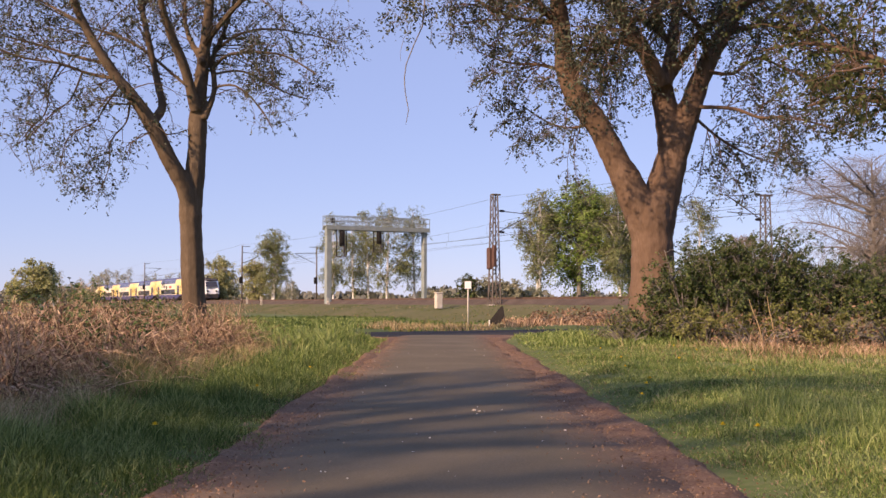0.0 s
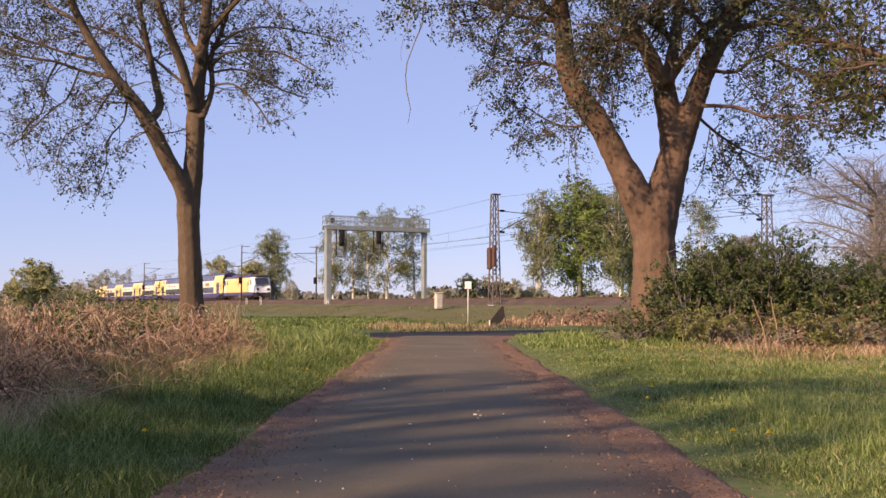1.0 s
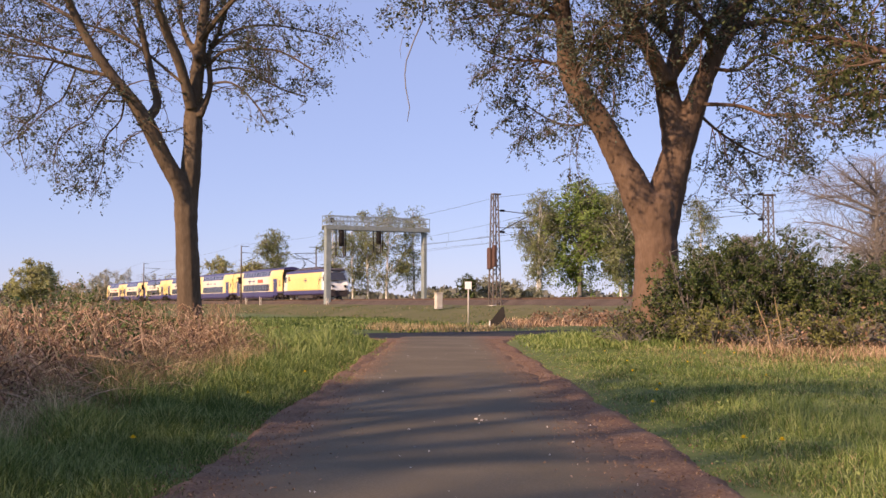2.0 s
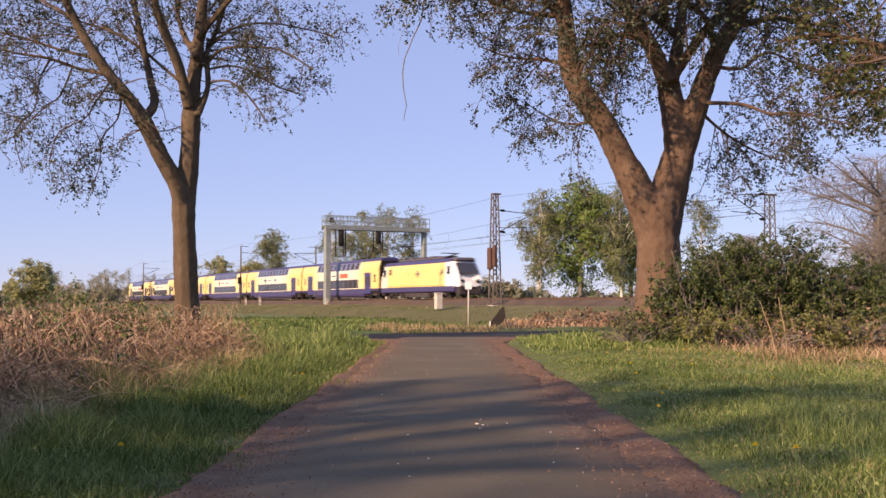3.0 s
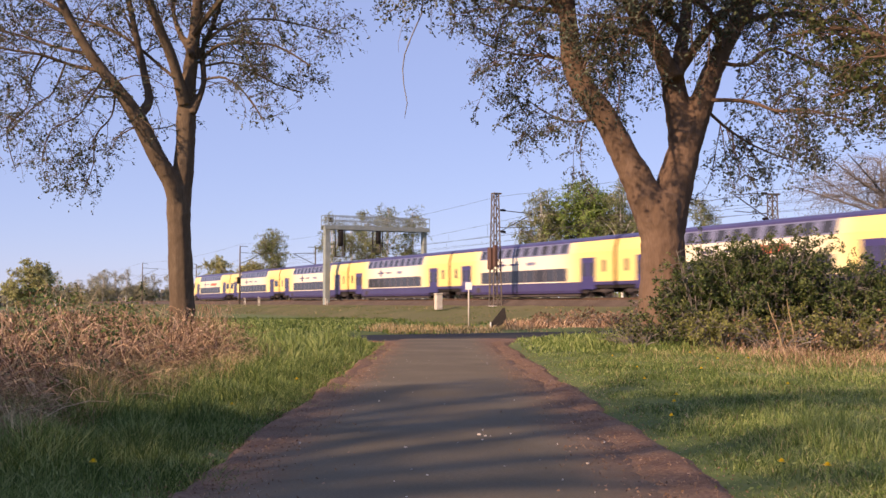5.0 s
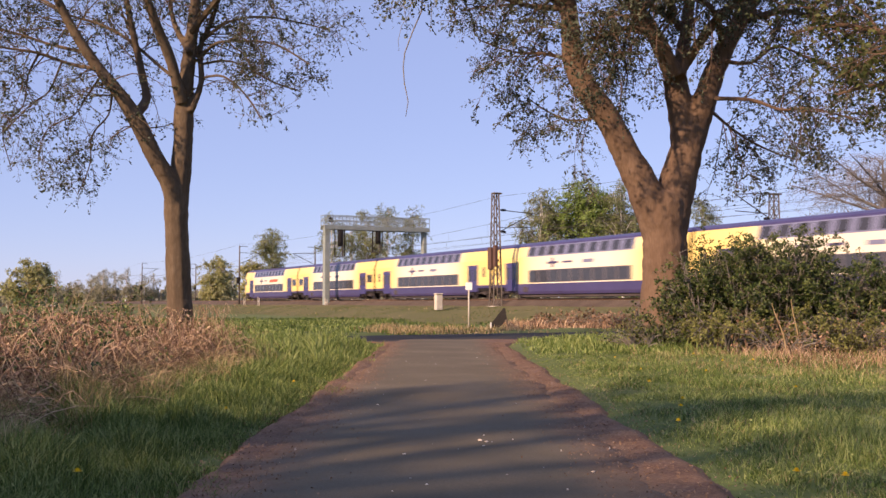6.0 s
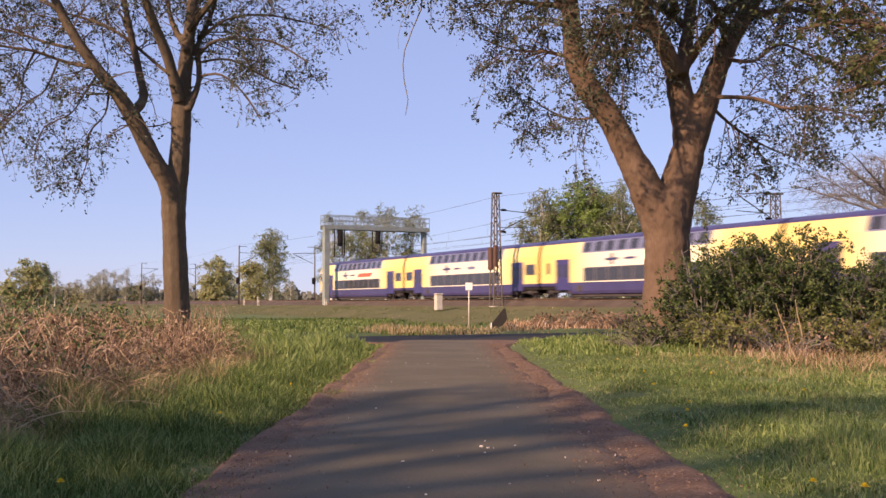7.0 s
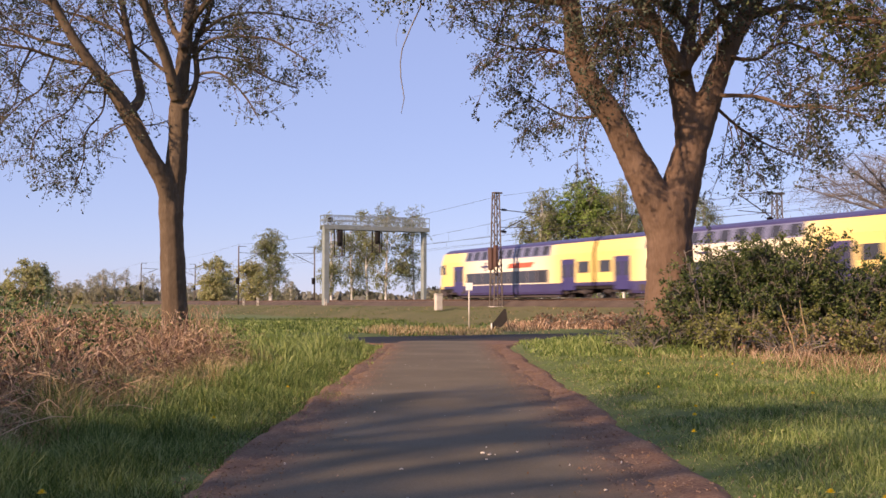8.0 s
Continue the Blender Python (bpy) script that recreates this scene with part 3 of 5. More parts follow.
def old_tree():
    w = Wood(23, 14)
    w.merge = 0.05
    w.thin, w.thin_from = 0.83, 5.5
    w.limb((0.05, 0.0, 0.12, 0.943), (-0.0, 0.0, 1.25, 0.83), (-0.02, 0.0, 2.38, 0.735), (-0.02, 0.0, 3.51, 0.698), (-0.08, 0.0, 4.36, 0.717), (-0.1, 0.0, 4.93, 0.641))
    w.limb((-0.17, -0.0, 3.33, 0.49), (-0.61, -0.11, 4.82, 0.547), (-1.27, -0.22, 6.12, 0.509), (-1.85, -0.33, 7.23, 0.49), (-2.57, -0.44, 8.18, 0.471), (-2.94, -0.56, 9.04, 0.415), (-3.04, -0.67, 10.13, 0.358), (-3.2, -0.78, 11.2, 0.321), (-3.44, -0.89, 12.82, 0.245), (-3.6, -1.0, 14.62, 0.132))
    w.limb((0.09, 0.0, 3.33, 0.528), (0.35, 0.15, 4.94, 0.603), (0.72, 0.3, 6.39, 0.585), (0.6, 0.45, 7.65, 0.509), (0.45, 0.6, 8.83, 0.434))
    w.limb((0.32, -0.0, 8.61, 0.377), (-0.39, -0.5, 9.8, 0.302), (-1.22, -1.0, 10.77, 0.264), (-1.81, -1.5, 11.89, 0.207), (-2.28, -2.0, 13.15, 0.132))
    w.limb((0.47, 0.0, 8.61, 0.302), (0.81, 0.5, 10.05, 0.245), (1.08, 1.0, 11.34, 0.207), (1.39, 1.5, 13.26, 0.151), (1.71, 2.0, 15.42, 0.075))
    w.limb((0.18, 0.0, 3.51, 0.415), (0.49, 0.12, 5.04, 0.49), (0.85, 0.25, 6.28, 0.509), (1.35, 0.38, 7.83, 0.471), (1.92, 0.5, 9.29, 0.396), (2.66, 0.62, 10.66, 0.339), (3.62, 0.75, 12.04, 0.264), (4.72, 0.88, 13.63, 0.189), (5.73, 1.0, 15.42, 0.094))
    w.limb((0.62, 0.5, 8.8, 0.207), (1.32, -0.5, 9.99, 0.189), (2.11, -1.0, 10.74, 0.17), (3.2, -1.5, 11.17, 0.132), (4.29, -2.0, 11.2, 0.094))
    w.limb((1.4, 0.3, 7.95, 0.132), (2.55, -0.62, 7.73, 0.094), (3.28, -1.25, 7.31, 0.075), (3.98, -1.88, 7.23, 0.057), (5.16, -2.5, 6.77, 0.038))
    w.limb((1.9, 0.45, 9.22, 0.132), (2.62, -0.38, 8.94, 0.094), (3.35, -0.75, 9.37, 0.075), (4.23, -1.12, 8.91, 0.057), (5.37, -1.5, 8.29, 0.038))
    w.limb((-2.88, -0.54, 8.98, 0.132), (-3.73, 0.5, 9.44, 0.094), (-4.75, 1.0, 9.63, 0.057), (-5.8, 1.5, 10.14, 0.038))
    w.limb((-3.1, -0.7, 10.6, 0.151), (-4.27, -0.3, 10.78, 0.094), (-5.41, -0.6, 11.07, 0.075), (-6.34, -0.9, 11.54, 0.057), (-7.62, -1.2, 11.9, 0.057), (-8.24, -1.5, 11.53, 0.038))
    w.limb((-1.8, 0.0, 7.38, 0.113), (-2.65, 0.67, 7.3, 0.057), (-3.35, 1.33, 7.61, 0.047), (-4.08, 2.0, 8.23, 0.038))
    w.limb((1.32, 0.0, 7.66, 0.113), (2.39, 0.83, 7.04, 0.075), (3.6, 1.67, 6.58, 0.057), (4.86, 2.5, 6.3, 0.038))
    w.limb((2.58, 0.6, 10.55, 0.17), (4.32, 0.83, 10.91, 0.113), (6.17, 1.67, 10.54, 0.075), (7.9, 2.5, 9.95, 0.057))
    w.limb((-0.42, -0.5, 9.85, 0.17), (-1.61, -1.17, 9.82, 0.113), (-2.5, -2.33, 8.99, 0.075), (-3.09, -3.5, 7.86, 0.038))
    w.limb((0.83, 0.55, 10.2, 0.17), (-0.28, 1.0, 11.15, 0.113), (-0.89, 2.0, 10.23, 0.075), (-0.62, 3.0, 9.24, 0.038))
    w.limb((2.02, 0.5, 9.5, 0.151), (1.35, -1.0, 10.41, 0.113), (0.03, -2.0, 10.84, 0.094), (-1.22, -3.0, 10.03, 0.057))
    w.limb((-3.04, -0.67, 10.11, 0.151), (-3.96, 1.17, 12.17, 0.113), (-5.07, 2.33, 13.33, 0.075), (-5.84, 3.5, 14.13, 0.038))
    # boughs added above the view, high over the lane, to dapple the limbs with shade
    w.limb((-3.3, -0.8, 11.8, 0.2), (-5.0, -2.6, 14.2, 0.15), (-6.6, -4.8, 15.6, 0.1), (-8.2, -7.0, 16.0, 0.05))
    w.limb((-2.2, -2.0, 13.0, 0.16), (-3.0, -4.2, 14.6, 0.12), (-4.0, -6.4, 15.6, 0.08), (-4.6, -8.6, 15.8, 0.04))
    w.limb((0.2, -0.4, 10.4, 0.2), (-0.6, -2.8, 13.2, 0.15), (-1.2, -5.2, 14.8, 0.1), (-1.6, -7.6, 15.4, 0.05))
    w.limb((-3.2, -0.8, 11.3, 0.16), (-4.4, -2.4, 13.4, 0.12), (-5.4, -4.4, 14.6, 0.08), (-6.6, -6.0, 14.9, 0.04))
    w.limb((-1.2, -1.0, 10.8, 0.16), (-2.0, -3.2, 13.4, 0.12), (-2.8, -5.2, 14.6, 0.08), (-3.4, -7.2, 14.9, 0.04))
    w.knots(60, 0.2)
    crown, bough = ball(1.2, 0, 12.5, 8.6, 7.4, 8.9), ball(-3.5, -5, 15.8, 6.5, 5.5, 3.0)
    w.fill(lambda p: crown(p) or bough(p), step=0.155, length=(1.0, 3.0), twig_step=0.17, leaves=9, droop=0.2, start=0.2, lift=0.0, heart=Vector((0.5, 0, 9)))
    for i in range(9):
        a = i * 0.7
        w.geo.tube([(0.45 * math.cos(a), 0.45 * math.sin(a), 0.9), (0.72 * math.cos(a), 0.72 * math.sin(a), 0.35), (1.2 * math.cos(a), 1.2 * math.sin(a), -0.1)], [0.2, 0.22, 0.12], 7)
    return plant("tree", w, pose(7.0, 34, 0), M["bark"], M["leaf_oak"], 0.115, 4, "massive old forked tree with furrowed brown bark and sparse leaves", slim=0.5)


def hanging_branch(tree):
    """The thin dead shoot that swings from the old tree over the lane."""
    w = Wood(5)
    w.geo.tube([(0.25, 0, 1.1), (0.26, 0.05, 0.3), (0.2, 0, -0.33), (-0.07, 0, -0.94), (-0.31, 0.05, -1.56), (-0.36, 0.02, -2.0), (-0.33, 0.02, -2.45), (-0.22, 0, -3.03), (-0.3, 0, -3.49)], [0.022, 0.024, 0.023, 0.02, 0.018, 0.017, 0.016, 0.014, 0.008], 6)
    w.geo.tube([(-0.1, 0, -0.3), (-0.4, 0, -0.75), (-0.5, 0, -1.2), (-0.48, 0, -1.5)], [0.008, 0.008, 0.007, 0.005], 5)
    w.geo.tube([(0.3, 0.1, 0.6), (0.5, 0.1, 0.0), (0.5, 0.1, -0.5), (0.44, 0.1, -0.9)], [0.008, 0.008, 0.007, 0.005], 5)
    for i in range(34):
        p, r = w.branch((w.rng.uniform(-0.9, 0.5), w.rng.uniform(-0.4, 0.4), w.rng.uniform(-0.25, 0.7)), (w.rng.uniform(-1, 1), 0, -0.4), w.rng.uniform(0.4, 0.8), 0.012, 0.3, 0.2, 4)
        w.fine.tube(p, r, 4)
        w.leaves += [q + w.unit() * 0.14 for q in p for _ in range(3)]
    ob = part("hanging_branch", w.geo, M["bark_grey"], tree, "thin dead branch hanging down over the lane", smooth=True)
    part("twigs", w.fine, M["bark_grey"], ob)
    part("leaves", leaf_mesh(w.leaves, 0.13, 3), M["leaf_oak"], ob)
    return ob


def shady_trees():
    """The row goes on along the lane, unseen: its boughs shade the asphalt and hang over the verge."""
    w = Wood(31)
    w.limb((0, 0, -0.2, 0.42), (0.05, 0, 2, 0.34), (0, 0.1, 4.2, 0.33), (0, 0.1, 7.4, 0.26))
    for i in range(7):
        a = i * 0.9 + 0.3
        c, s = math.cos(a), math.sin(a)
        w.limb((0, 0.1, 6.0 + 0.2 * i, 0.24), (1.3 * c, 1.3 * s, 7.8 + 0.3 * i, 0.2), (2.7 * c, 2.7 * s, 9.0 + 0.35 * i, 0.14), (3.9 * c, 3.9 * s, 9.6 + 0.4 * i, 0.07))
    w.fill(ball(0, 0, 10.8, 4.5, 4.5, 3.7), step=0.31, length=(1.0, 2.4), twig_step=0.28, leaves=7, start=0.4, heart=Vector((0, 0, 9)))
    # three trees out of view, sited by where their shade should fall
    one = plant("tree", w, pose(-13.6, 1.4, 0), M["bark_pale"], M["leaf_oak"], 0.16, 6, "out-of-view roadside tree with spreading boughs shading the lane", group="row of lane trees")
    copy_thing(one, pose(-14.2, -2.2, 0, 0, 0, 130))
    copy_thing(one, pose(-17.6, -7.4, 0, 0, 0, 250))
    w = Wood(37)
    w.limb((0, 0, -0.2, 0.4), (0, 0.1, 2.5, 0.32), (-0.3, 0, 5, 0.26), (-0.6, 0, 8, 0.2), (-0.4, 0, 11, 0.12))
    for z, x, y, e in ((4.5, -2.6, -1.0, 6.4), (5.5, -3.4, 0.8, 7.4), (6.5, -3.0, -0.2, 8.6), (7.5, -3.2, 1.0, 9.8), (6, 2.5, 1, 8), (8, 1.5, -2, 11), (5, -2.2, 2.2, 6.4)):
        w.limb((-0.4, 0, z, 0.13), (x * 0.45, y * 0.4, z + (e - z) * 0.6, 0.09), (x, y, e, 0.05), (x * 1.35, y * 1.3, e - 0.1, 0.025))
    w.fill(ball(-0.6, 0, 8.6, 4.9, 4.2, 4.4), step=0.21, length=(0.9, 2.2), twig_step=0.2, leaves=9, droop=0.22, heart=Vector((0, 0, 7)))
    plant("tree", w, pose(12.2, 22.5, 0), M["bark"], M["leaf_green"], 0.12, 8, "leafy olive-green tree leaning over the grass verge")


def shrub(seed, m, r, h, stems, leaf, leaf_size, label, leaves=7, bark=None, name="bush", step=0.3, twig_step=0.25):
    w = Wood(seed)
    for i in range(stems):
        a, d = w.rng.uniform(0, 6.28), w.rng.uniform(0.3, 1) ** 0.6 * r
        x, y, z = d * math.cos(a), d * math.sin(a), h * w.rng.uniform(0.55, 1) * (1 - 0.45 * (d / r) ** 2)
        w.limb((x * 0.25, y * 0.25, -0.1, 0.03), (x * 0.5, y * 0.5, z * 0.45, 0.025), (x * 0.85, y * 0.85, z * 0.85, 0.016), (x * 1.08, y * 1.08, z * w.rng.uniform(0.8, 1.05), 0.008))
    w.fill(lambda p: p.z > 0, step=step, length=(0.3, 0.9), twig_step=twig_step, twig=(0.15, 0.4), leaves=leaves, spread=0.1, start=0.12, droop=0.1, thick=0.008)
    return plant(name, w, m, bark or M["bark_grey"], leaf, leaf_size, seed, label, "bush", names=("stem", "shootwork", "foliage"), outward=0.8)


def birch(seed, h, label, m, leaf, r=2.6, lean=0.4, leaf_size=0.23, group="", stems=1, low=0.24, leaves=11):
    """A birch: white stem, steep thin limbs, drooping fine twigs."""
    w = Wood(seed, 7)
    g = w.rng
    for s in range(stems):
        a0 = g.uniform(0, 6.28)
        lx, ly = lean * math.cos(a0) * (1 + s), lean * math.sin(a0)
        w.limb((0.15 * s, 0, -0.2, 0.2), (lx * 0.3 + 0.2 * s, ly * 0.3, h * 0.3, 0.16), (lx * 0.7 + 0.4 * s, ly * 0.7, h * 0.65, 0.1), (lx + 0.5 * s, ly, h, 0.03))
        for i in range(9):
            u = g.uniform(low, 0.8)
            a = g.uniform(0, 6.28)
            rr = r * g.uniform(0.5, 1.0) * (1.15 - 0.6 * u)
            bx, by = lx * u, ly * u
            w.limb((bx, by, h * u, 0.07), (bx + 0.45 * rr * math.cos(a), by + 0.45 * rr * math.sin(a), h * (u + 0.1), 0.05), (bx + rr * math.cos(a), by + rr * math.sin(a), h * min(0.97, u + 0.16), 0.02))
    w.fill(ball(0, 0, h * 0.62, r * 1.3, r * 1.3, h * 0.46), step=0.3, length=(0.9, 2.4), twig_step=0.34, twig=(0.5, 1.3), leaves=leaves, spread=0.35, droop=0.45, start=0.2, thick=0.028)
    return plant("birch", w, m, M["bark_birch"], leaf, leaf_size, seed, label, "tree", group=group, twig_bark=M["bark_grey"], outward=0.9)


def round_tree(seed, h, r, label, m, leaf, leaf_size=0.4, bark="bark_grey", low=0.25, leaves=6, name="tree", group="", step=0.3, flat=0.45, thick=0.03, limbs=18, vase=False):
    w = Wood(seed, 8)
    g = w.rng
    w.limb((0, 0, -0.2, 0.024 * h), (0.1, 0, h * low, 0.019 * h), (0.1, 0.1, h * 0.6, 0.011 * h), (0, 0, h * 0.95, 0.003 * h))
    for i in range(limbs):
        u, a = g.uniform(low * 0.9, 0.75), g.uniform(0, 6.28)
        rr = r * g.uniform(0.6, 1.0)
        if vase:
            rr, u = r * (i + 0.6) / limbs, g.uniform(low, low + 0.12)
            e = h * (0.97 - 0.45 * ((i + 0.6) / limbs) ** 2)
            w.limb((0.1, 0, h * u, 0.009 * h), (0.3 * rr * math.cos(a), 0.3 * rr * math.sin(a), h * u + (e - h * u) * 0.45, 0.007 * h), (0.75 * rr * math.cos(a), 0.75 * rr * math.sin(a), h * u + (e - h * u) * 0.82, 0.004 * h), (rr * math.cos(a), rr * math.sin(a), e, 0.002 * h))
            continue
        w.limb((0.1, 0, h * u, 0.008 * h), (0.5 * rr * math.cos(a), 0.5 * rr * math.sin(a), h * (u + 0.1), 0.005 * h), (rr * math.cos(a), rr * math.sin(a), h * (u + g.uniform(0.08, 0.22)), 0.002 * h))
    w.fill(ball(0, 0, h * (1 - flat), r * 1.12, r * 1.12, h * flat), step=step, length=(0.12 * h, 0.3 * h), twig_step=0.04 * h, twig=(0.05 * h, 0.1 * h), leaves=leaves, spread=0.028 * h, droop=0.1, start=0.15, thick=thick, heart=Vector((0, 0, h * 0.5)))
    return plant(name, w, m, M[bark], leaf, leaf_size, seed, label, "tree", group=group, outward=1.1)


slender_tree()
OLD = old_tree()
SHOOT = hanging_branch(OLD)
shady_trees()

# shrubs under the old tree
for i, (x, y, r, h, n, lab) in enumerate([
        (7.5, 31.4, 1.1, 3.3, 60, "dense dark green bush under the old tree"),
        (8.6, 31.2, 1.4, 3.7, 90, "tall dark green bush with reaching shoots"),
        (9.7, 30.9, 1.4, 4.1, 90, "tall dark green bush with reaching shoots"),
        (11.3, 30.6, 1.6, 3.2, 100, "dark green thicket bush in the hedge"),
        (13.2, 30.2, 1.8, 2.9, 110, "dark green thicket bush in the hedge"),
        (6.3, 31.6, 1.0, 1.2, 34, "low green bush at the foot of the old tree"),
        (7.8, 30.0, 1.2, 1.3, 36, "low bush with yellowish shoots at the grass edge"),
        (10.4, 29.4, 1.3, 1.3, 40, "low bush with reddish shoots at the grass edge"),
        (15.4, 29.9, 2.1, 2.9, 120, "dark green thicket bush in the hedge"),
        (17.5, 32.0, 2.4, 3.4, 70, "tall dark thicket bush at the hedge's end")]):
    shrub(40 + i, pose(x, y, 0.05), r, h, n, M["leaf_shrub"] if i not in (6, 7) else M["leaf_olive"], 0.088, lab, leaves=16)
shrub(50, pose(5.6, 31.0, 0.05), 0.9, 0.75, 20, M["leaf_olive"], 0.075, "low yellowish green undergrowth beside the verge")
shrub(51, pose(12.6, 28.2, 0.05), 2.0, 1.0, 30, M["leaf_dry"], 0.11, "dry brown undergrowth in front of the hedge", leaves=4)
shrub(54, pose(9.0, 28.9, 0.05), 1.5, 0.9, 30, M["leaf_dry"], 0.09, "dry brown undergrowth in front of the hedge", leaves=4)
shrub(55, pose(15.0, 27.6, 0.05), 1.9, 1.0, 30, M["leaf_dry"], 0.1, "dry brown undergrowth in front of the hedge", leaves=4)
shrub(56, pose(11.2, 28.9, 0.05), 1.4, 1.1, 30, M["leaf_olive"], 0.08, "low bush with yellowish shoots at the grass edge", leaves=7)
shrub(52, pose(9.4, 58.5, 0.0), 2.2, 1.0, 34, M["leaf_dry"], 0.16, "patch of dead reddish bracken by the embankment", leaves=5)
shrub(53, pose(6.4, 61, 0.0), 1.6, 0.8, 24, M["leaf_dry"], 0.16, "patch of dead reddish bracken by the embankment", leaves=5)

# ---------------------------------------------------------------- trees beyond the line
for i, (x, y, h, r) in enumerate([(-15.6, 150, 13.2, 2.4), (-10.7, 152, 14.0, 3.0), (-8.0, 149, 14.6, 3.0), (-4.0, 151, 14.4, 3.0), (-13.2, 156, 12.2, 2.8)]):
    birch(60 + i, h, "slender white-stemmed birch behind the signal gantry", pose(x, y, 0), M["leaf_birch"], r, group="birches behind the line")
birch(66, 12.3, "white-stemmed birch with a forked trunk beyond the tracks", pose(-26.9, 166, 0), M["leaf_birch"], 2.9, stems=2)
# this tree and both willows: leaf colour paled for haze
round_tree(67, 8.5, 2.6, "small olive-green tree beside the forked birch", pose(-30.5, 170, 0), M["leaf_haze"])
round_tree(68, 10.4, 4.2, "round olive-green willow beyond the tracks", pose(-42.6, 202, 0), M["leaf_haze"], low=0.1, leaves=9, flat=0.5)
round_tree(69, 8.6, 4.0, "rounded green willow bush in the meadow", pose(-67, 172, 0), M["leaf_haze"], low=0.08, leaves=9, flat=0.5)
birch(70, 14.8, "white-stemmed birch with two stems beyond the tracks", pose(11.7, 131, 0), M["leaf_birch"], 3.4, stems=2)
round_tree(71, 17.2, 5.0, "tall bright green tree beyond the tracks", pose(17.0, 132, 0), M["leaf_bright"], 0.34, leaves=12, low=0.16, flat=0.46, limbs=30, step=0.33)
birch(72, 15.4, "white-stemmed birch among the green trees", pose(21.5, 128, 0), M["leaf_birch"], 2.8, stems=2)
round_tree(73, 13.5, 3.2, "green tree beside a white birch beyond the tracks", pose(23.5, 133, 0), M["leaf_bright"], 0.34, leaves=11)
birch(74, 15.8, "pale feathery birch beyond the tracks", pose(36.4, 150, 0), M["leaf_birch"], 3.0)
round_tree(75, 12.9, 7.2, "bare brownish tree with a fine twiggy dome", pose(32.6, 79, 0), M["leaf_dry"], 0.08, low=0.14, leaves=1, step=0.15, flat=0.5, thick=0.014, limbs=48)
round_tree(76, 7.5, 3.4, "bare brownish tree in the hedge", pose(27.5, 96, 0), M["leaf_dry"], 0.1, low=0.12, leaves=2, step=0.17, flat=0.5, thick=0.013, limbs=22, vase=True)


def far_row():
    """The far row of small trees, many of them birches, along the edge of the meadow; haze is put into their pale leaf
    colours.
    """
    kinds = [
        birch(80, 10.5, "far slim birch on the edge of the meadow", pose(-100.5, 318, 0), M["leaf_far_haze"], 2.0, leaf_size=0.32, leaves=5, group="far trees"),
        birch(81, 8.5, "far slim birch on the edge of the meadow", pose(-110, 322, 0), M["leaf_far_haze"], 1.6, leaf_size=0.32, leaves=5, group="far trees"),
        round_tree(82, 8.0, 3.2, "far green tree on the edge of the meadow, haze in its pale leaves", pose(-106, 326, 0), M["leaf_far_haze"], 0.45, low=0.2, leaves=5, group="far trees", step=0.7),
        round_tree(83, 6.5, 2.8, "far green tree on the edge of the meadow, haze in its pale leaves", pose(-114, 330, 0), M["leaf_haze"], 0.45, low=0.15, leaves=5, group="far trees", step=0.7),
    ]
    rng = random.Random(8)
    x = -138.0
    while x < -48:
        x += rng.uniform(1.6, 3.3)
        ob = copy_thing(rng.choice(kinds + kinds[:2]), pose(x, 318 + rng.uniform(-14, 22), rng.uniform(-1.8, 0.0), 0, 0, rng.uniform(0, 360)))
    for x, y in ((-89.5, 300), (-98, 306), (-119, 306)):
        copy_thing(kinds[0], pose(x, y, 0, 0, 0, x))


far_row()
# the pale scrub shares the far trees' haze-lightened leaf colour
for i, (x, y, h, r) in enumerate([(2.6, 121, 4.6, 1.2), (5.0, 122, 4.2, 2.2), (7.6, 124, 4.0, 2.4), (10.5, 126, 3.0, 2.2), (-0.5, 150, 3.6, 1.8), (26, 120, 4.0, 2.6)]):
    round_tree(100 + i, h, r, "dark evergreen bush behind the tracks" if i == 0 else "pale brownish scrub bush behind the tracks", pose(x, y, 0.2), M["leaf_shrub"] if i in (0, 5) else M["leaf_far_haze"], 0.3, low=0.05, leaves=6, name="bush", flat=0.5)


def far_woods():
    """Distant hedges and woods round the horizon, with the haze put into their greyed colour."""
    rng = np.random.default_rng(9)
    for k, (dist, height, n, size) in enumerate([(420, 5.5, 16000, 2.2), (700, 11.0, 14000, 3.6)]):
        a = rng.uniform(-0.55, 0.55, n)
        d = dist * (1 + rng.uniform(-0.06, 0.06, n))
        top = height * (0.55 + 0.3 * np.sin(a * 31 + k) * np.sin(a * 13 + 1) + 0.22 * np.sin(a * 90 + 2 * k))
        z = rng.uniform(0, 1, n) ** 0.7 * np.maximum(top, 1.0)
        c = np.stack([np.sin(a) * d, np.cos(a) * d, z], 1)
        ob = part("far_woods", leaf_mesh(c, size, 12 + k, 0.9, 0.0), M["far_wood"])
        tagged(ob, "low hazy line of distant woods on the horizon", "woods", kind="stuff")


far_woods()

# ---------------------------------------------------------------- line equipment


def on_line(along, off, z=0.0):
    """A pose on the line: metres back along the track, metres across, height above the rail."""
    return TRACK @ pose(-along, off, z)


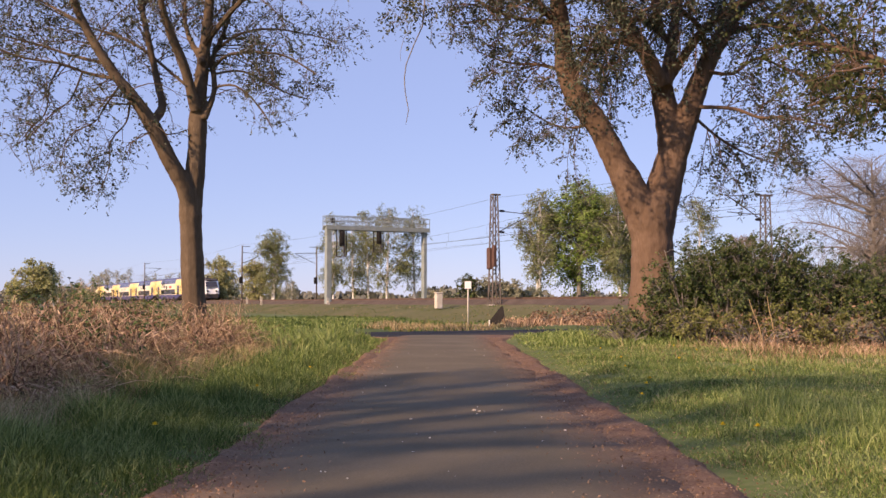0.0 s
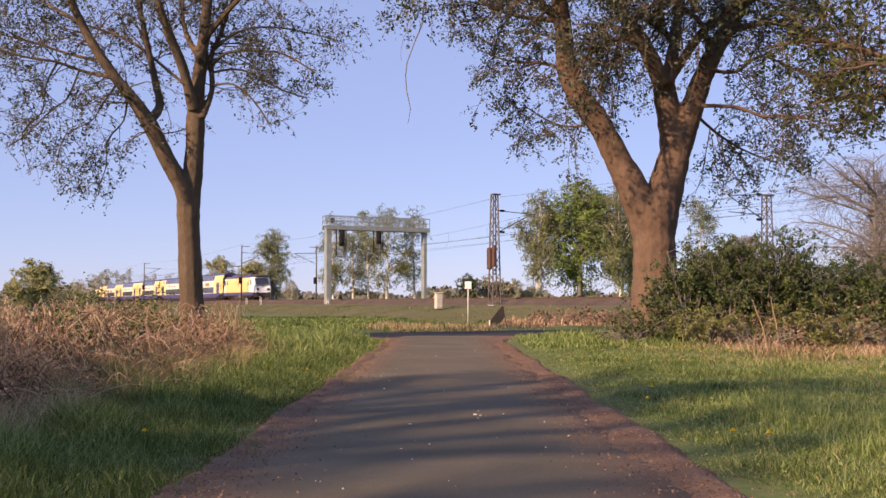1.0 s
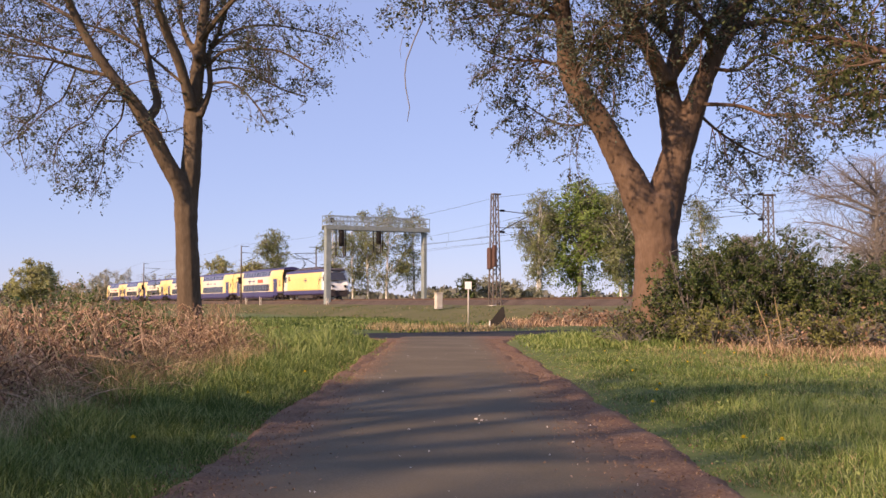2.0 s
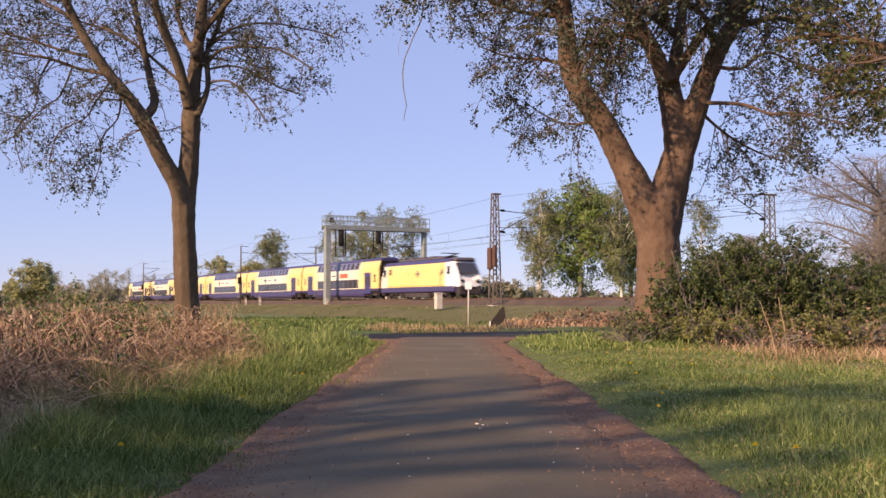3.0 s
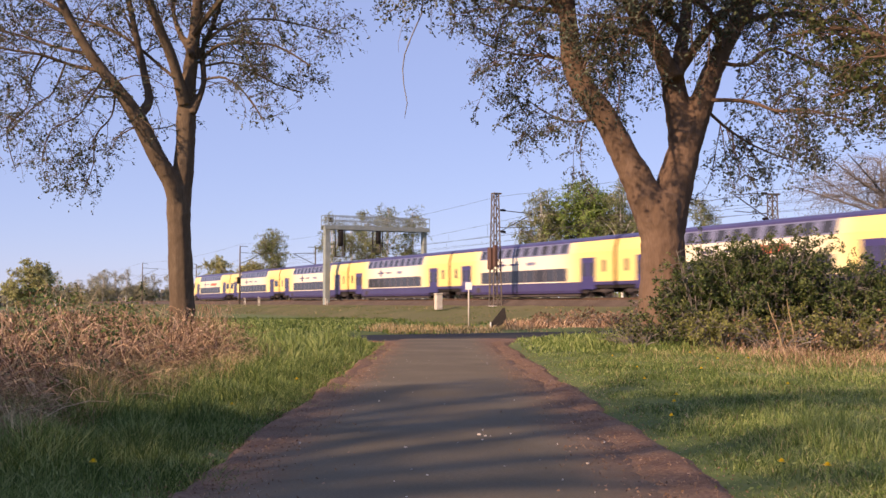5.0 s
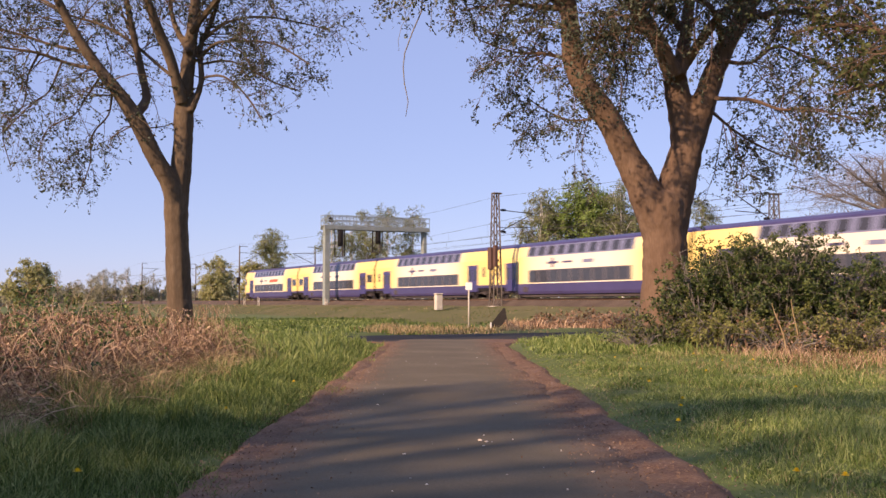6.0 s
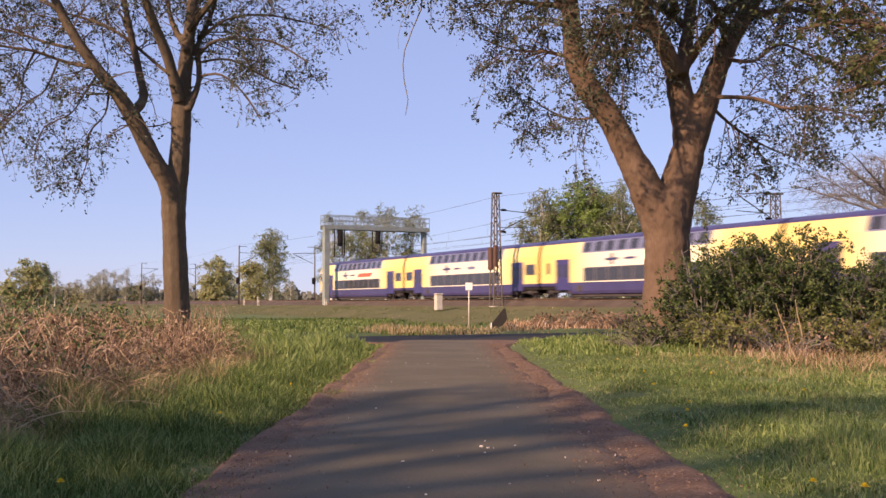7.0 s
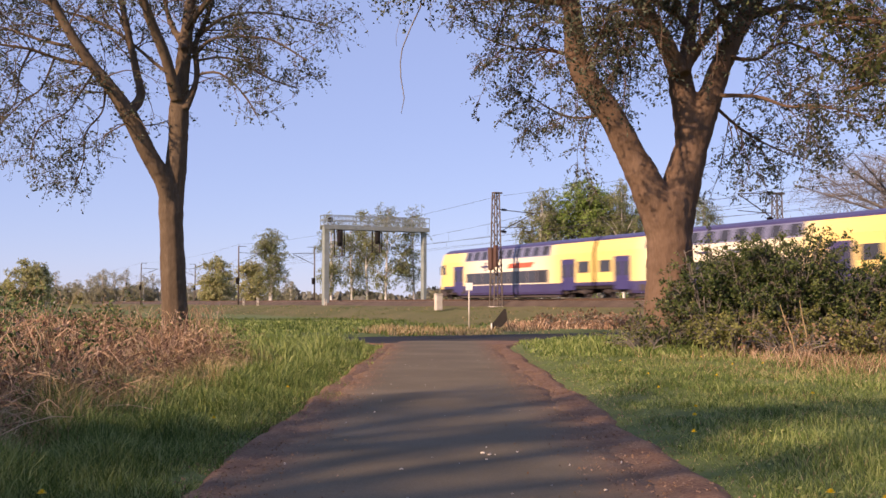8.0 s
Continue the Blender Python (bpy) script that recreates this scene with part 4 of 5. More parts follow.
def lattice_mast(along, off, h, w0, w1, face, label, box=False):
    ob = empty("catenary_mast", on_line(along, off, -0.75))
    h += 0.75
    corners = [(-1, -1), (1, -1), (1, 1), (-1, 1)]
    for cx, cy in corners:
        part("corner_post", Geo().beam((cx * w0 / 2, cy * w0 / 2, 0), (cx * w1 / 2, cy * w1 / 2, h), 0.09), M["steel_rust"], ob)
    g = Geo()
    n = 13
    for i in range(n):
        a, b = i / n, (i + 1) / n
        for k in range(4):
            (x0, y0), (x1, y1) = corners[k], corners[(k + 1) % 4]
            if i % 2:
                x0, y0, x1, y1 = x1, y1, x0, y0
            wa, wb = (w0 + (w1 - w0) * a) / 2, (w0 + (w1 - w0) * b) / 2
            g.beam((x0 * wa, y0 * wa, h * a), (x1 * wb, y1 * wb, h * b), 0.045)
    part("bracing", g, M["steel_rust"], ob)
    part("footing", Geo().box(-0.6, 0.6, -0.6, 0.6, -0.5, 0.12, 0.04), M["concrete"], ob)
    part("cap", Geo().box(-w1 / 2 - 0.05, w1 / 2 + 0.05, -w1 / 2 - 0.05, w1 / 2 + 0.3, h, h + 0.12, 0.03), M["steel_rust"], ob)
    g = Geo()
    zc, zm = 5.6 + 0.75, 7.1 + 0.75
    y0, y1 = face * w0 / 2, face * abs(off if off < 0 else off - SECOND)
    g.beam((0, y0, zm + 0.2), (0, y1, zm), 0.06)
    g.beam((0, y0, zc - 0.1), (0, y1, zm), 0.06)
    g.beam((0, y0, zc + 0.25), (0, y1, zc + 0.35), 0.05)
    part("cantilever", g, M["wire"], ob)
    for z in (zm + 0.2, zc - 0.1):
        part("insulator", Geo().tube([(0, y0 + face * 0.1, z), (0, y0 + face * 0.2, z), (0, y0 + face * 0.5, z), (0, y0 + face * 0.6, z)], [0.05, 0.1, 0.1, 0.05], 8), M["dark"], ob)
    if box:
        b = part("weight_stack", Geo().box(-0.28, 0.28, -0.62, -0.3, 3.1, 4.9, 0.05), M["rust_box"], ob, "rusty red-brown tension weights")
        part("guide_rod", Geo().beam((0, -0.46, 1.2), (0, -0.46, 7.0), 0.03), M["steel_rust"], ob)
        part("sign_case", Geo().box(0.32, 0.7, -0.45, -0.15, 3.3, 5.1, 0.04), M["rust_box"], ob)
    return tagged(ob, label, "mast", "masts of the line")


def pole_mast(along, off, h, face, label):
    ob = empty("catenary_mast", on_line(along, off, -0.75))
    h += 0.75
    part("pole", Geo().tube([(0, 0, 0), (0, 0, h * 0.5), (0, 0, h)], [0.14, 0.12, 0.09], 8), M["steel_rust"], ob, smooth=True)
    y1 = face * abs(off if off < 0 else off - SECOND)
    g = Geo()
    g.beam((0, 0, 7.9), (0, y1, 7.8), 0.07)
    g.beam((0, 0, 6.2), (0, y1, 7.8), 0.07)
    g.beam((0, 0, h - 0.1), (0, face * 1.2, h - 0.1), 0.08)
    part("cantilever", g, M["wire"], ob)
    part("bracket_box", Geo().box(-0.2, 0.2, -0.4, 0.1, 3.2, 4.2, 0.03), M["dark"], ob)
    part("footing", Geo().box(-0.45, 0.45, -0.45, 0.45, -0.5, 0.1, 0.04), M["concrete"], ob)
    return tagged(ob, label, "mast", "masts of the line")


lattice_mast(99.0, -3.6, 8.6, 0.78, 0.42, 1, "rusty lattice mast with tension weights beside the track", True)
lattice_mast(79.0, SECOND + 3.5, 7.2, 0.7, 0.45, -1, "rusty lattice mast on the far side of the line")
pole_mast(178.6, -3.5, 8.2, 1, "slim grey catenary mast beside the track")
pole_mast(176.6, SECOND + 3.5, 8.2, -1, "slim grey catenary mast on the far side of the line")
pole_mast(258, -3.5, 8.2, 1, "slim grey catenary mast beside the track")
pole_mast(256, SECOND + 3.5, 8.2, -1, "slim grey catenary mast on the far side of the line")
pole_mast(19.0, -3.5, 8.2, 1, "slim grey catenary mast beside the track")


def overhead_wires():
    for y0, start in ((0, 19.0), (SECOND, -4.0)):
        stops = [start + 80 * i for i in range(-1, 6)]
        for z_top, sag, name, r in ((7.1, 1.0, "messenger_wire", 0.013), (5.6, 0.05, "contact_wire", 0.013)):
            pts = [(-(a + 80 * k / 12), y0, z_top - sag * 4 * (k / 12) * (1 - k / 12)) for a in stops[:-1] for k in range(12)]
            g = Geo().tube(pts, [r] * len(pts), 4)
            w = part(name, g, M["wire"])
            w.matrix_world = TRACK
            tagged(w, "thin dark overhead wire above the track", "overhead wire", "overhead wires")
        g = Geo()
        for a, b in zip(stops, stops[1:]):
            for k in range(1, 10):
                t = k / 10
                x = -(a + (b - a) * t)
                g.tube([(x, y0, 5.6), (x, y0, 7.1 - 4 * t * (1 - t))], [0.008, 0.008], 3, cap=False)
        w = part("dropper_wires", g, M["wire"])
        w.matrix_world = TRACK
        tagged(w, "thin upright droppers between the overhead wires", "overhead wire", kind="stuff")
    for off, z in ((-3.4, 8.4), (SECOND + 3.3, 7.2), (SECOND + 3.7, 6.5)):
        pts = [(-(a + 80 * k / 10), off, z - 0.7 * 4 * (k / 10) * (1 - k / 10)) for a in (-61, 19, 99, 179, 259) for k in range(10)]
        g = Geo().tube(pts, [0.013] * len(pts), 4)
        w = part("feeder_wire", g, M["wire"])
        w.matrix_world = TRACK
        tagged(w, "thin dark feeder cable along the masts", "overhead wire", "overhead wires")


overhead_wires()


def signal_gantry():
    ob = empty("signal_gantry", on_line(142.0, -2.9, -0.8))
    top, span = 9.55, 12.8
    for y, w, nm in ((0, 0.66, "near"), (span, 0.46, "far")):
        leg = part("leg", Geo().box(-0.4, 0.4, y - w / 2, y + w / 2, 0, top, 0.05), M["steel_green"], ob)
        part("base_plate", Geo().box(-0.75, 0.75, y - 0.8, y + 0.8, -0.3, 0.12, 0.04), M["concrete"], leg)
    part("deck", Geo().box(-0.7, 0.7, -0.5, span + 0.5, top, top + 0.14, 0.02), M["steel_green"], ob)
    for x in (-0.68, 0.68):
        part("girder", Geo().box(x - 0.06, x + 0.06, -0.5, span + 0.5, top - 0.4, top - 0.004, 0.02), M["steel_green"], ob)
        for z in (0.55, 1.15):
            part("rail_bar", Geo().beam((x, -0.5, top + 0.14 + z), (x, span + 0.5, top + 0.14 + z), 0.07), M["steel_green"], ob)
        for i in range(16):
            y = -0.45 + i * (span + 0.9) / 15
            part("rail_post", Geo().box(x - 0.028, x + 0.028, y - 0.028, y + 0.028, top + 0.14, top + 1.29), M["steel_green"], ob)
    for y in (-0.45, span + 0.45):
        for z in (0.55, 1.15):
            part("rail_bar", Geo().beam((-0.65, y, top + 0.14 + z), (0.65, y, top + 0.14 + z), 0.05), M["steel_green"], ob)
    for x in (-0.72, 0.72):
        g = Geo()
        for i in range(75):
            y = -0.45 + i * (span + 0.3) / 75
            g.beam((x, y, top + 0.16), (x, y + 0.42, top + 1.25), 0.012)
            g.beam((x, y + 0.42, top + 0.16), (x, y, top + 1.25), 0.012)
        part("mesh_panel", g, M["steel_green"], ob, "wire mesh between the handrails")
    part("lamp_box", Geo().box(-0.3, 0.1, 0.4, 0.85, top + 0.5, top + 1.1, 0.04), M["dark"], ob)
    for y, drop in ((1.55, 3.2), (6.4, 2.6)):
        s = part("signal_screen", Geo().box(0.5, 0.62, y - 0.3, y + 0.3, top - 0.4 - drop * 0.62, top - 0.37, 0.02), M["dark"], ob, "black signal screen hanging under the deck")
        part("signal_head", Geo().box(0.62, 0.82, y - 0.22, y + 0.22, top - 0.4 - drop * 0.5, top - 0.5, 0.04), M["dark"], s)
        for dy in (-0.62, 0.62):
            part("hanger", Geo().beam((0.4, y + dy, top - 0.36), (0.4, y + dy, top - 0.4 - drop), 0.09), M["dark"], s)
        part("foot_grid", Geo().box(-0.2, 0.5, y - 0.6, y + 0.6, top - 0.42 - drop, top - 0.36 - drop, 0.02), M["steel_rust"], s)
        part("ladder", Geo().beam((-0.1, y + 0.55, top), (-0.1, y + 0.55, top - 0.4 - drop), 0.1, 0.3), M["steel_rust"], s)
    tagged(ob, "grey-green steel signal gantry spanning both tracks", "signal gantry")


signal_gantry()


def marker_post(along, off, h):
    ob = empty("marker_post", on_line(along, off, -0.95 - (0.2 if off < -6 else 0)))
    part("post", Geo().tube([(0, 0, -0.2), (0, 0, h)], [0.05, 0.05], 8), M["concrete"], ob)
    part("post", Geo().tube([(0.35, 0.1, -0.2), (0.35, 0.1, h * 0.9)], [0.045, 0.045], 8), M["concrete"], ob)
    part("crossbar", Geo().box(0.05, 0.3, 0.0, 0.1, h * 0.5, h * 0.62, 0.02), M["concrete"], ob)
    tagged(ob, "short pale double marker post beside the track", "post", "track marker posts")


for a, o, h in ((172, -4.6, 1.3), (160, -6.0, 1.4), (137, -4.8, 1.1)):
    marker_post(a, o, h)


def relay_box():
    ob = empty("relay_cabinet", pose(-0.42, 88, 0.85, 0, 0, 20))
    part("cabinet_body", Geo().box(-0.22, 0.32, -0.3, 0.3, 0.0, 1.25, 0.03), M["concrete"], ob)
    part("cabinet_lid", Geo().box(-0.26, 0.36, -0.34, 0.34, 1.252, 1.36, 0.03), M["concrete"], ob)
    part("cabinet_door", Geo().box(-0.18, 0.28, -0.325, -0.302, 0.12, 1.15, 0.01), M["concrete"], ob)
    tagged(ob, "pale grey trackside relay cabinet on the embankment", "cabinet")


def lane_sign():
    ob = empty("sign_post", pose(1.49, 62, -0.05))
    part("pole", Geo().tube([(0, 0, -0.2), (0, 0, 2.6)], [0.045, 0.045], 10), M["concrete"], ob, smooth=True)
    part("plate", Geo().box(-0.2, 0.2, -0.07, -0.05, 2.22, 2.66, 0.008), M["white"], ob, "plain white square plate")
    part("bracket", Geo().box(-0.06, 0.06, -0.049, 0.05, 2.3, 2.36, 0.01), M["steel_rust"], ob)
    tagged(ob, "white square sign on a thin grey pole", "sign")


def leaning_board():
    ob = empty("barrier_board", pose(2.95, 58, -0.05, 0, 0, -18))
    ring = [(-0.36, 0.0), (-0.36, 0.4), (0.24, 1.18), (0.36, 1.2), (0.46, 0.62), (0.2, 0.24)]
    part("panel", Geo().loft([[(x, y + 0.16 * z, z) for x, z in ring] for y in (0.06, 0.0)]), M["dark"], ob)
    part("edge_strip", Geo().beam((-0.385, -0.02, 0.0), (-0.385, 0.04, 0.42), 0.05, 0.09), M["white"], ob, "white edge strip")
    part("leg", Geo().beam((0.46, 0.1, 0.62), (0.52, 0.3, -0.03), 0.05), M["steel_rust"], ob)
    part("leg", Geo().beam((-0.1, 0.15, 0.7), (-0.1, 0.6, -0.03), 0.05), M["steel_rust"], ob)
    tagged(ob, "dark tilted barrier board on thin legs at the junction", "barrier")


relay_box()
lane_sign()
leaning_board()

# ---------------------------------------------------------------- the train


def bogie(parent, x, wheel_r=0.46, base=1.25):
    b = part("bogie", Geo().box(x - base - 0.7, x + base + 0.7, -1.12, -1.02, 0.42, 0.72, 0.05).box(x - base - 0.7, x + base + 0.7, 1.02, 1.12, 0.42, 0.72, 0.05).box(x - 0.35, x + 0.35, -1.02, 1.02, 0.45, 0.75, 0.04), M["under"], parent, "grimy dark bogie")
    for dx in (-base, base):
        for s in (-1, 1):
            part("wheel", Geo().disc((x + dx, s * 0.79, wheel_r), 1, wheel_r, 0.14), M["under"], b)
            part("axle_box", Geo().box(x + dx - 0.2, x + dx + 0.2, s * 1.125 if s > 0 else -1.26, 1.26 if s > 0 else -1.125, 0.3, 0.66, 0.04), M["under"], b)
    for s in (-1, 1):
        part("spring", Geo().tube([(x, s * 1.18, 0.45), (x, s * 1.18, 0.9)], [0.14, 0.14], 8), M["under"], b)
    return b


def band(g, x0, x1, prof, s, cuts=1):
    """A skin of the body side over a stretch, following the section prof of (y, z)."""
    xs = [x0 + (x1 - x0) * i / cuts for i in range(cuts + 1)]
    rows = [[(x, s * y, z) for x in xs] for y, z in prof] + [[(x, s * (y - 0.06), z) for x in xs] for y, z in reversed(prof)]
    n = len(xs)
    v = [p for r in rows for p in r]
    k = len(rows)
    f = []
    for j in range(k):
        for i in range(n - 1):
            q = (j * n + i, j * n + i + 1, ((j + 1) % k) * n + i + 1, ((j + 1) % k) * n + i)
            f.append(q if s < 0 else q[::-1])
    f.append(tuple(j * n for j in range(k))[::s])
    f.append(tuple(j * n + n - 1 for j in range(k))[::-s])
    return g.add(v, f)


def pane(x0, x1, z0, z1, s, y0, y1, out=0.012, lean=0.0):
    """A window pane on the side, its foot at y0 and its head at y1."""
    g = Geo()
    a = [(x0, s * (y0 + out), z0), (x1, s * (y0 + out), z0), (x1 + lean, s * (y1 + out), z1), (x0 + lean, s * (y1 + out), z1)]
    b = [(x, y - s * 0.03, z) for x, y, z in a]
    if s > 0:
        a, b = b, a
    return g.add(a + b, [(0, 1, 2, 3), (7, 6, 5, 4), (0, 4, 5, 1), (1, 5, 6, 2), (2, 6, 7, 3), (3, 7, 4, 0)])


def coach(cab=False, end_windows=False, poster=False):
    ob = empty("control_coach" if cab else "double_deck_coach")
    H = 13.2
    rear = -H + (1.5 if cab else 0)  # a cab tapers the rear end
    lower = [(1.34, 0.34), (1.40, 0.55), (1.40, 1.18)]
    middle = [(1.40, 1.184), (1.40, 2.2), (1.40, 3.36)]
    upper = [(1.40, 3.364), (1.32, 3.72), (1.16, 4.22)]
    mid_x = 7.3
    for s in (-1, 1):
        part("skirt", band(Geo(), -8.9, 8.9, lower, s, 4), M["blue"], ob)
        for a, b in ((rear, -8.92), (8.92, H)):
            part("sill_band", band(Geo(), a, b, [(1.36, 0.92), (1.40, 1.0), (1.40, 1.18)], s), M["blue"], ob)
        part("side_wall", band(Geo(), rear, H, middle, s, 12), M["livery"], ob, "yellow side fading to cream in the middle")
        part("upper_band", band(Geo(), -mid_x, mid_x, upper, s, 4), M["blue_grey"], ob, "blue-grey window band of the upper deck")
        for a, b in ((rear, -mid_x - 0.02), (mid_x + 0.02, H)):
            part("upper_end", band(Geo(), a, b, upper, s, 2), M["livery"], ob)
        for i in range(10):
            x = -mid_x + 0.2 + i * 1.46
            part("upper_window", pane(x, x + 0.95, 3.46, 4.15, s, 1.385, 1.185, 0.014), M["glass"], ob)
        part("window_band", band(Geo(), -7.05, 7.05, [(1.404, 1.26), (1.404, 1.76), (1.404, 2.28)], s), M["roof_grey"], ob, "dark band round the lower windows")
        for i in range(9):
            x = -6.9 + i * 1.54
            part("lower_window", pane(x, x + 1.3, 1.32, 2.22, s, 1.404, 1.404), M["glass"], ob)
        for x in (-9.9, 9.9):
            if cab and x < 0:
                x = -8.6
            d = part("door", pane(x - 0.95, x + 0.95, 0.62, 2.98, s, 1.402, 1.402, 0.014), M["door_blue"], ob, "dark blue double door")
            for dx in (-0.5, 0.5):
                part("door_window", pane(x + dx - 0.27, x + dx + 0.27, 1.6, 2.6, s, 1.402, 1.402, 0.022), M["glass"], d)
        for x in (-12.0, 12.0):
            if cab and x < 0:
                continue
            wide = 0.75 if (end_windows or cab) else 0.2
            part("end_window", pane(x - wide, x + wide, 1.9, 2.75, s, 1.40, 1.40), M["glass"], ob)
        part("logo", pane(-3.55, -3.2, 2.42, 3.2, s, 1.40, 1.40, 0.012).add(*([pane(-4.2, -2.55, 2.72, 2.9, s, 1.40, 1.40, 0.016).v, [(0, 1, 2, 3), (7, 6, 5, 4)]])), M["blue"], ob, "dark blue cross-shaped emblem")
        part("lettering_bar", pane(-1.9, -0.5, 2.73, 2.89, s, 1.40, 1.40, 0.012), M["blue"], ob)
        if cab:
            part("route_stripe", pane(0.4, 4.4, 2.55, 2.95, s, 1.40, 1.40, 0.012, 0.5), M["red"], ob, "red slanted lettering stripe")
        elif not poster:
            part("lettering_bar", pane(0.9, 2.3, 2.66, 2.92, s, 1.40, 1.40, 0.012), M["blue_grey"], ob, "grey lettering bar")
        else:
            part("poster", pane(1.0, 3.7, 2.5, 3.02, s, 1.40, 1.40, 0.012), M["red"], ob, "faded red notice panel")
        part("skirt_vent", pane(-7.9, -7.2, 0.5, 0.95, s, 1.385, 1.40, 0.016), M["under"], ob)
    roof = [(-1.17, 4.224), (-1.1, 4.36), (-0.8, 4.52), (-0.4, 4.61), (0, 4.63), (0.4, 4.61), (0.8, 4.52), (1.1, 4.36), (1.17, 4.224)]
    part("roof", Geo().loft([[(x, y, z) for y, z in roof] for x in (rear, -6.6, 0, 6.6, H)]), M["blue"], ob, "dark blue rounded roof", smooth=False)
    core = [(-1.30, 0.7), (1.30, 0.7), (1.33, 3.34), (1.08, 4.2), (-1.08, 4.2), (-1.33, 3.34)]
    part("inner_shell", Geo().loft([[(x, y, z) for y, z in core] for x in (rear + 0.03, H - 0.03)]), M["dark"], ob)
    part("floor_tank", Geo().box(-8.5, 8.5, -1.2, 1.2, 0.1, 0.33, 0.03), M["under"], ob)
    part("gangway", Geo().box(H, H + 0.2, -0.75, 0.75, 0.95, 3.1, 0.05), M["dark"], ob)
    if cab:
        prof = [(-1.39, 0.95), (-1.40, 1.6), (-1.40, 3.36), (-1.16, 4.22), (-0.8, 4.5), (0, 4.6), (0.8, 4.5), (1.16, 4.22), (1.40, 3.36), (1.40, 1.6), (1.39, 0.95)]

        def ring(x, k, slope):
            return [(x + slope * max(0, z - 2.2), y * k, z - (0.25 * (1 - k) * 4 if z > 4 else 0)) for y, z in prof]
        part("cab_front", Geo().loft([ring(rear - 0.004, 1.0, 0), ring(rear - 0.7, 0.95, 0.12), ring(rear - 1.45, 0.72, 0.42)]), M["yellow"], ob, "yellow tapered driving cab")
        for s in (-1, 1):
            part("cab_window", pane(rear - 0.2, rear + 0.45, 2.3, 3.2, s, 1.405, 1.405, 0.014), M["glass"], ob)
            part("cab_window", pane(rear - 1.15, rear - 0.45, 2.3, 3.15, s, 1.20, 1.20, 0.0), M["glass"], ob)
            part("tail_lamp", Geo().tube([(rear - 1.5, s * 0.75, 1.35), (rear - 1.4, s * 0.75, 1.35)], [0.12, 0.14], 10), M["red"], ob)
        part("windscreen", Geo().loft([[(rear - 1.5, -0.8, 2.35), (rear - 1.5, 0.8, 2.35), (rear - 0.9, 0.75, 3.6), (rear - 0.9, -0.75, 3.6)], [(rear - 1.3, -0.8, 2.35), (rear - 1.3, 0.8, 2.35), (rear - 0.7, 0.75, 3.6), (rear - 0.7, -0.75, 3.6)]]), M["glass"], ob)
        part("snow_plough", Geo().box(rear - 1.35, rear - 0.2, -1.1, 1.1, 0.25, 0.94, 0.08), M["under"], ob)
    else:
        part("gangway", Geo().box(-H - 0.2, -H, -0.75, 0.75, 0.95, 3.1, 0.05), M["dark"], ob)
    for x in (-10.6, 10.6):
        bogie(ob, x if not cab or x > 0 else -10.2)
    label = "yellow and blue double-deck control coach at the train's end" if cab else "yellow, cream and blue double-deck passenger coach"
    return tagged(ob, label, "train coach", "coaches of the train")


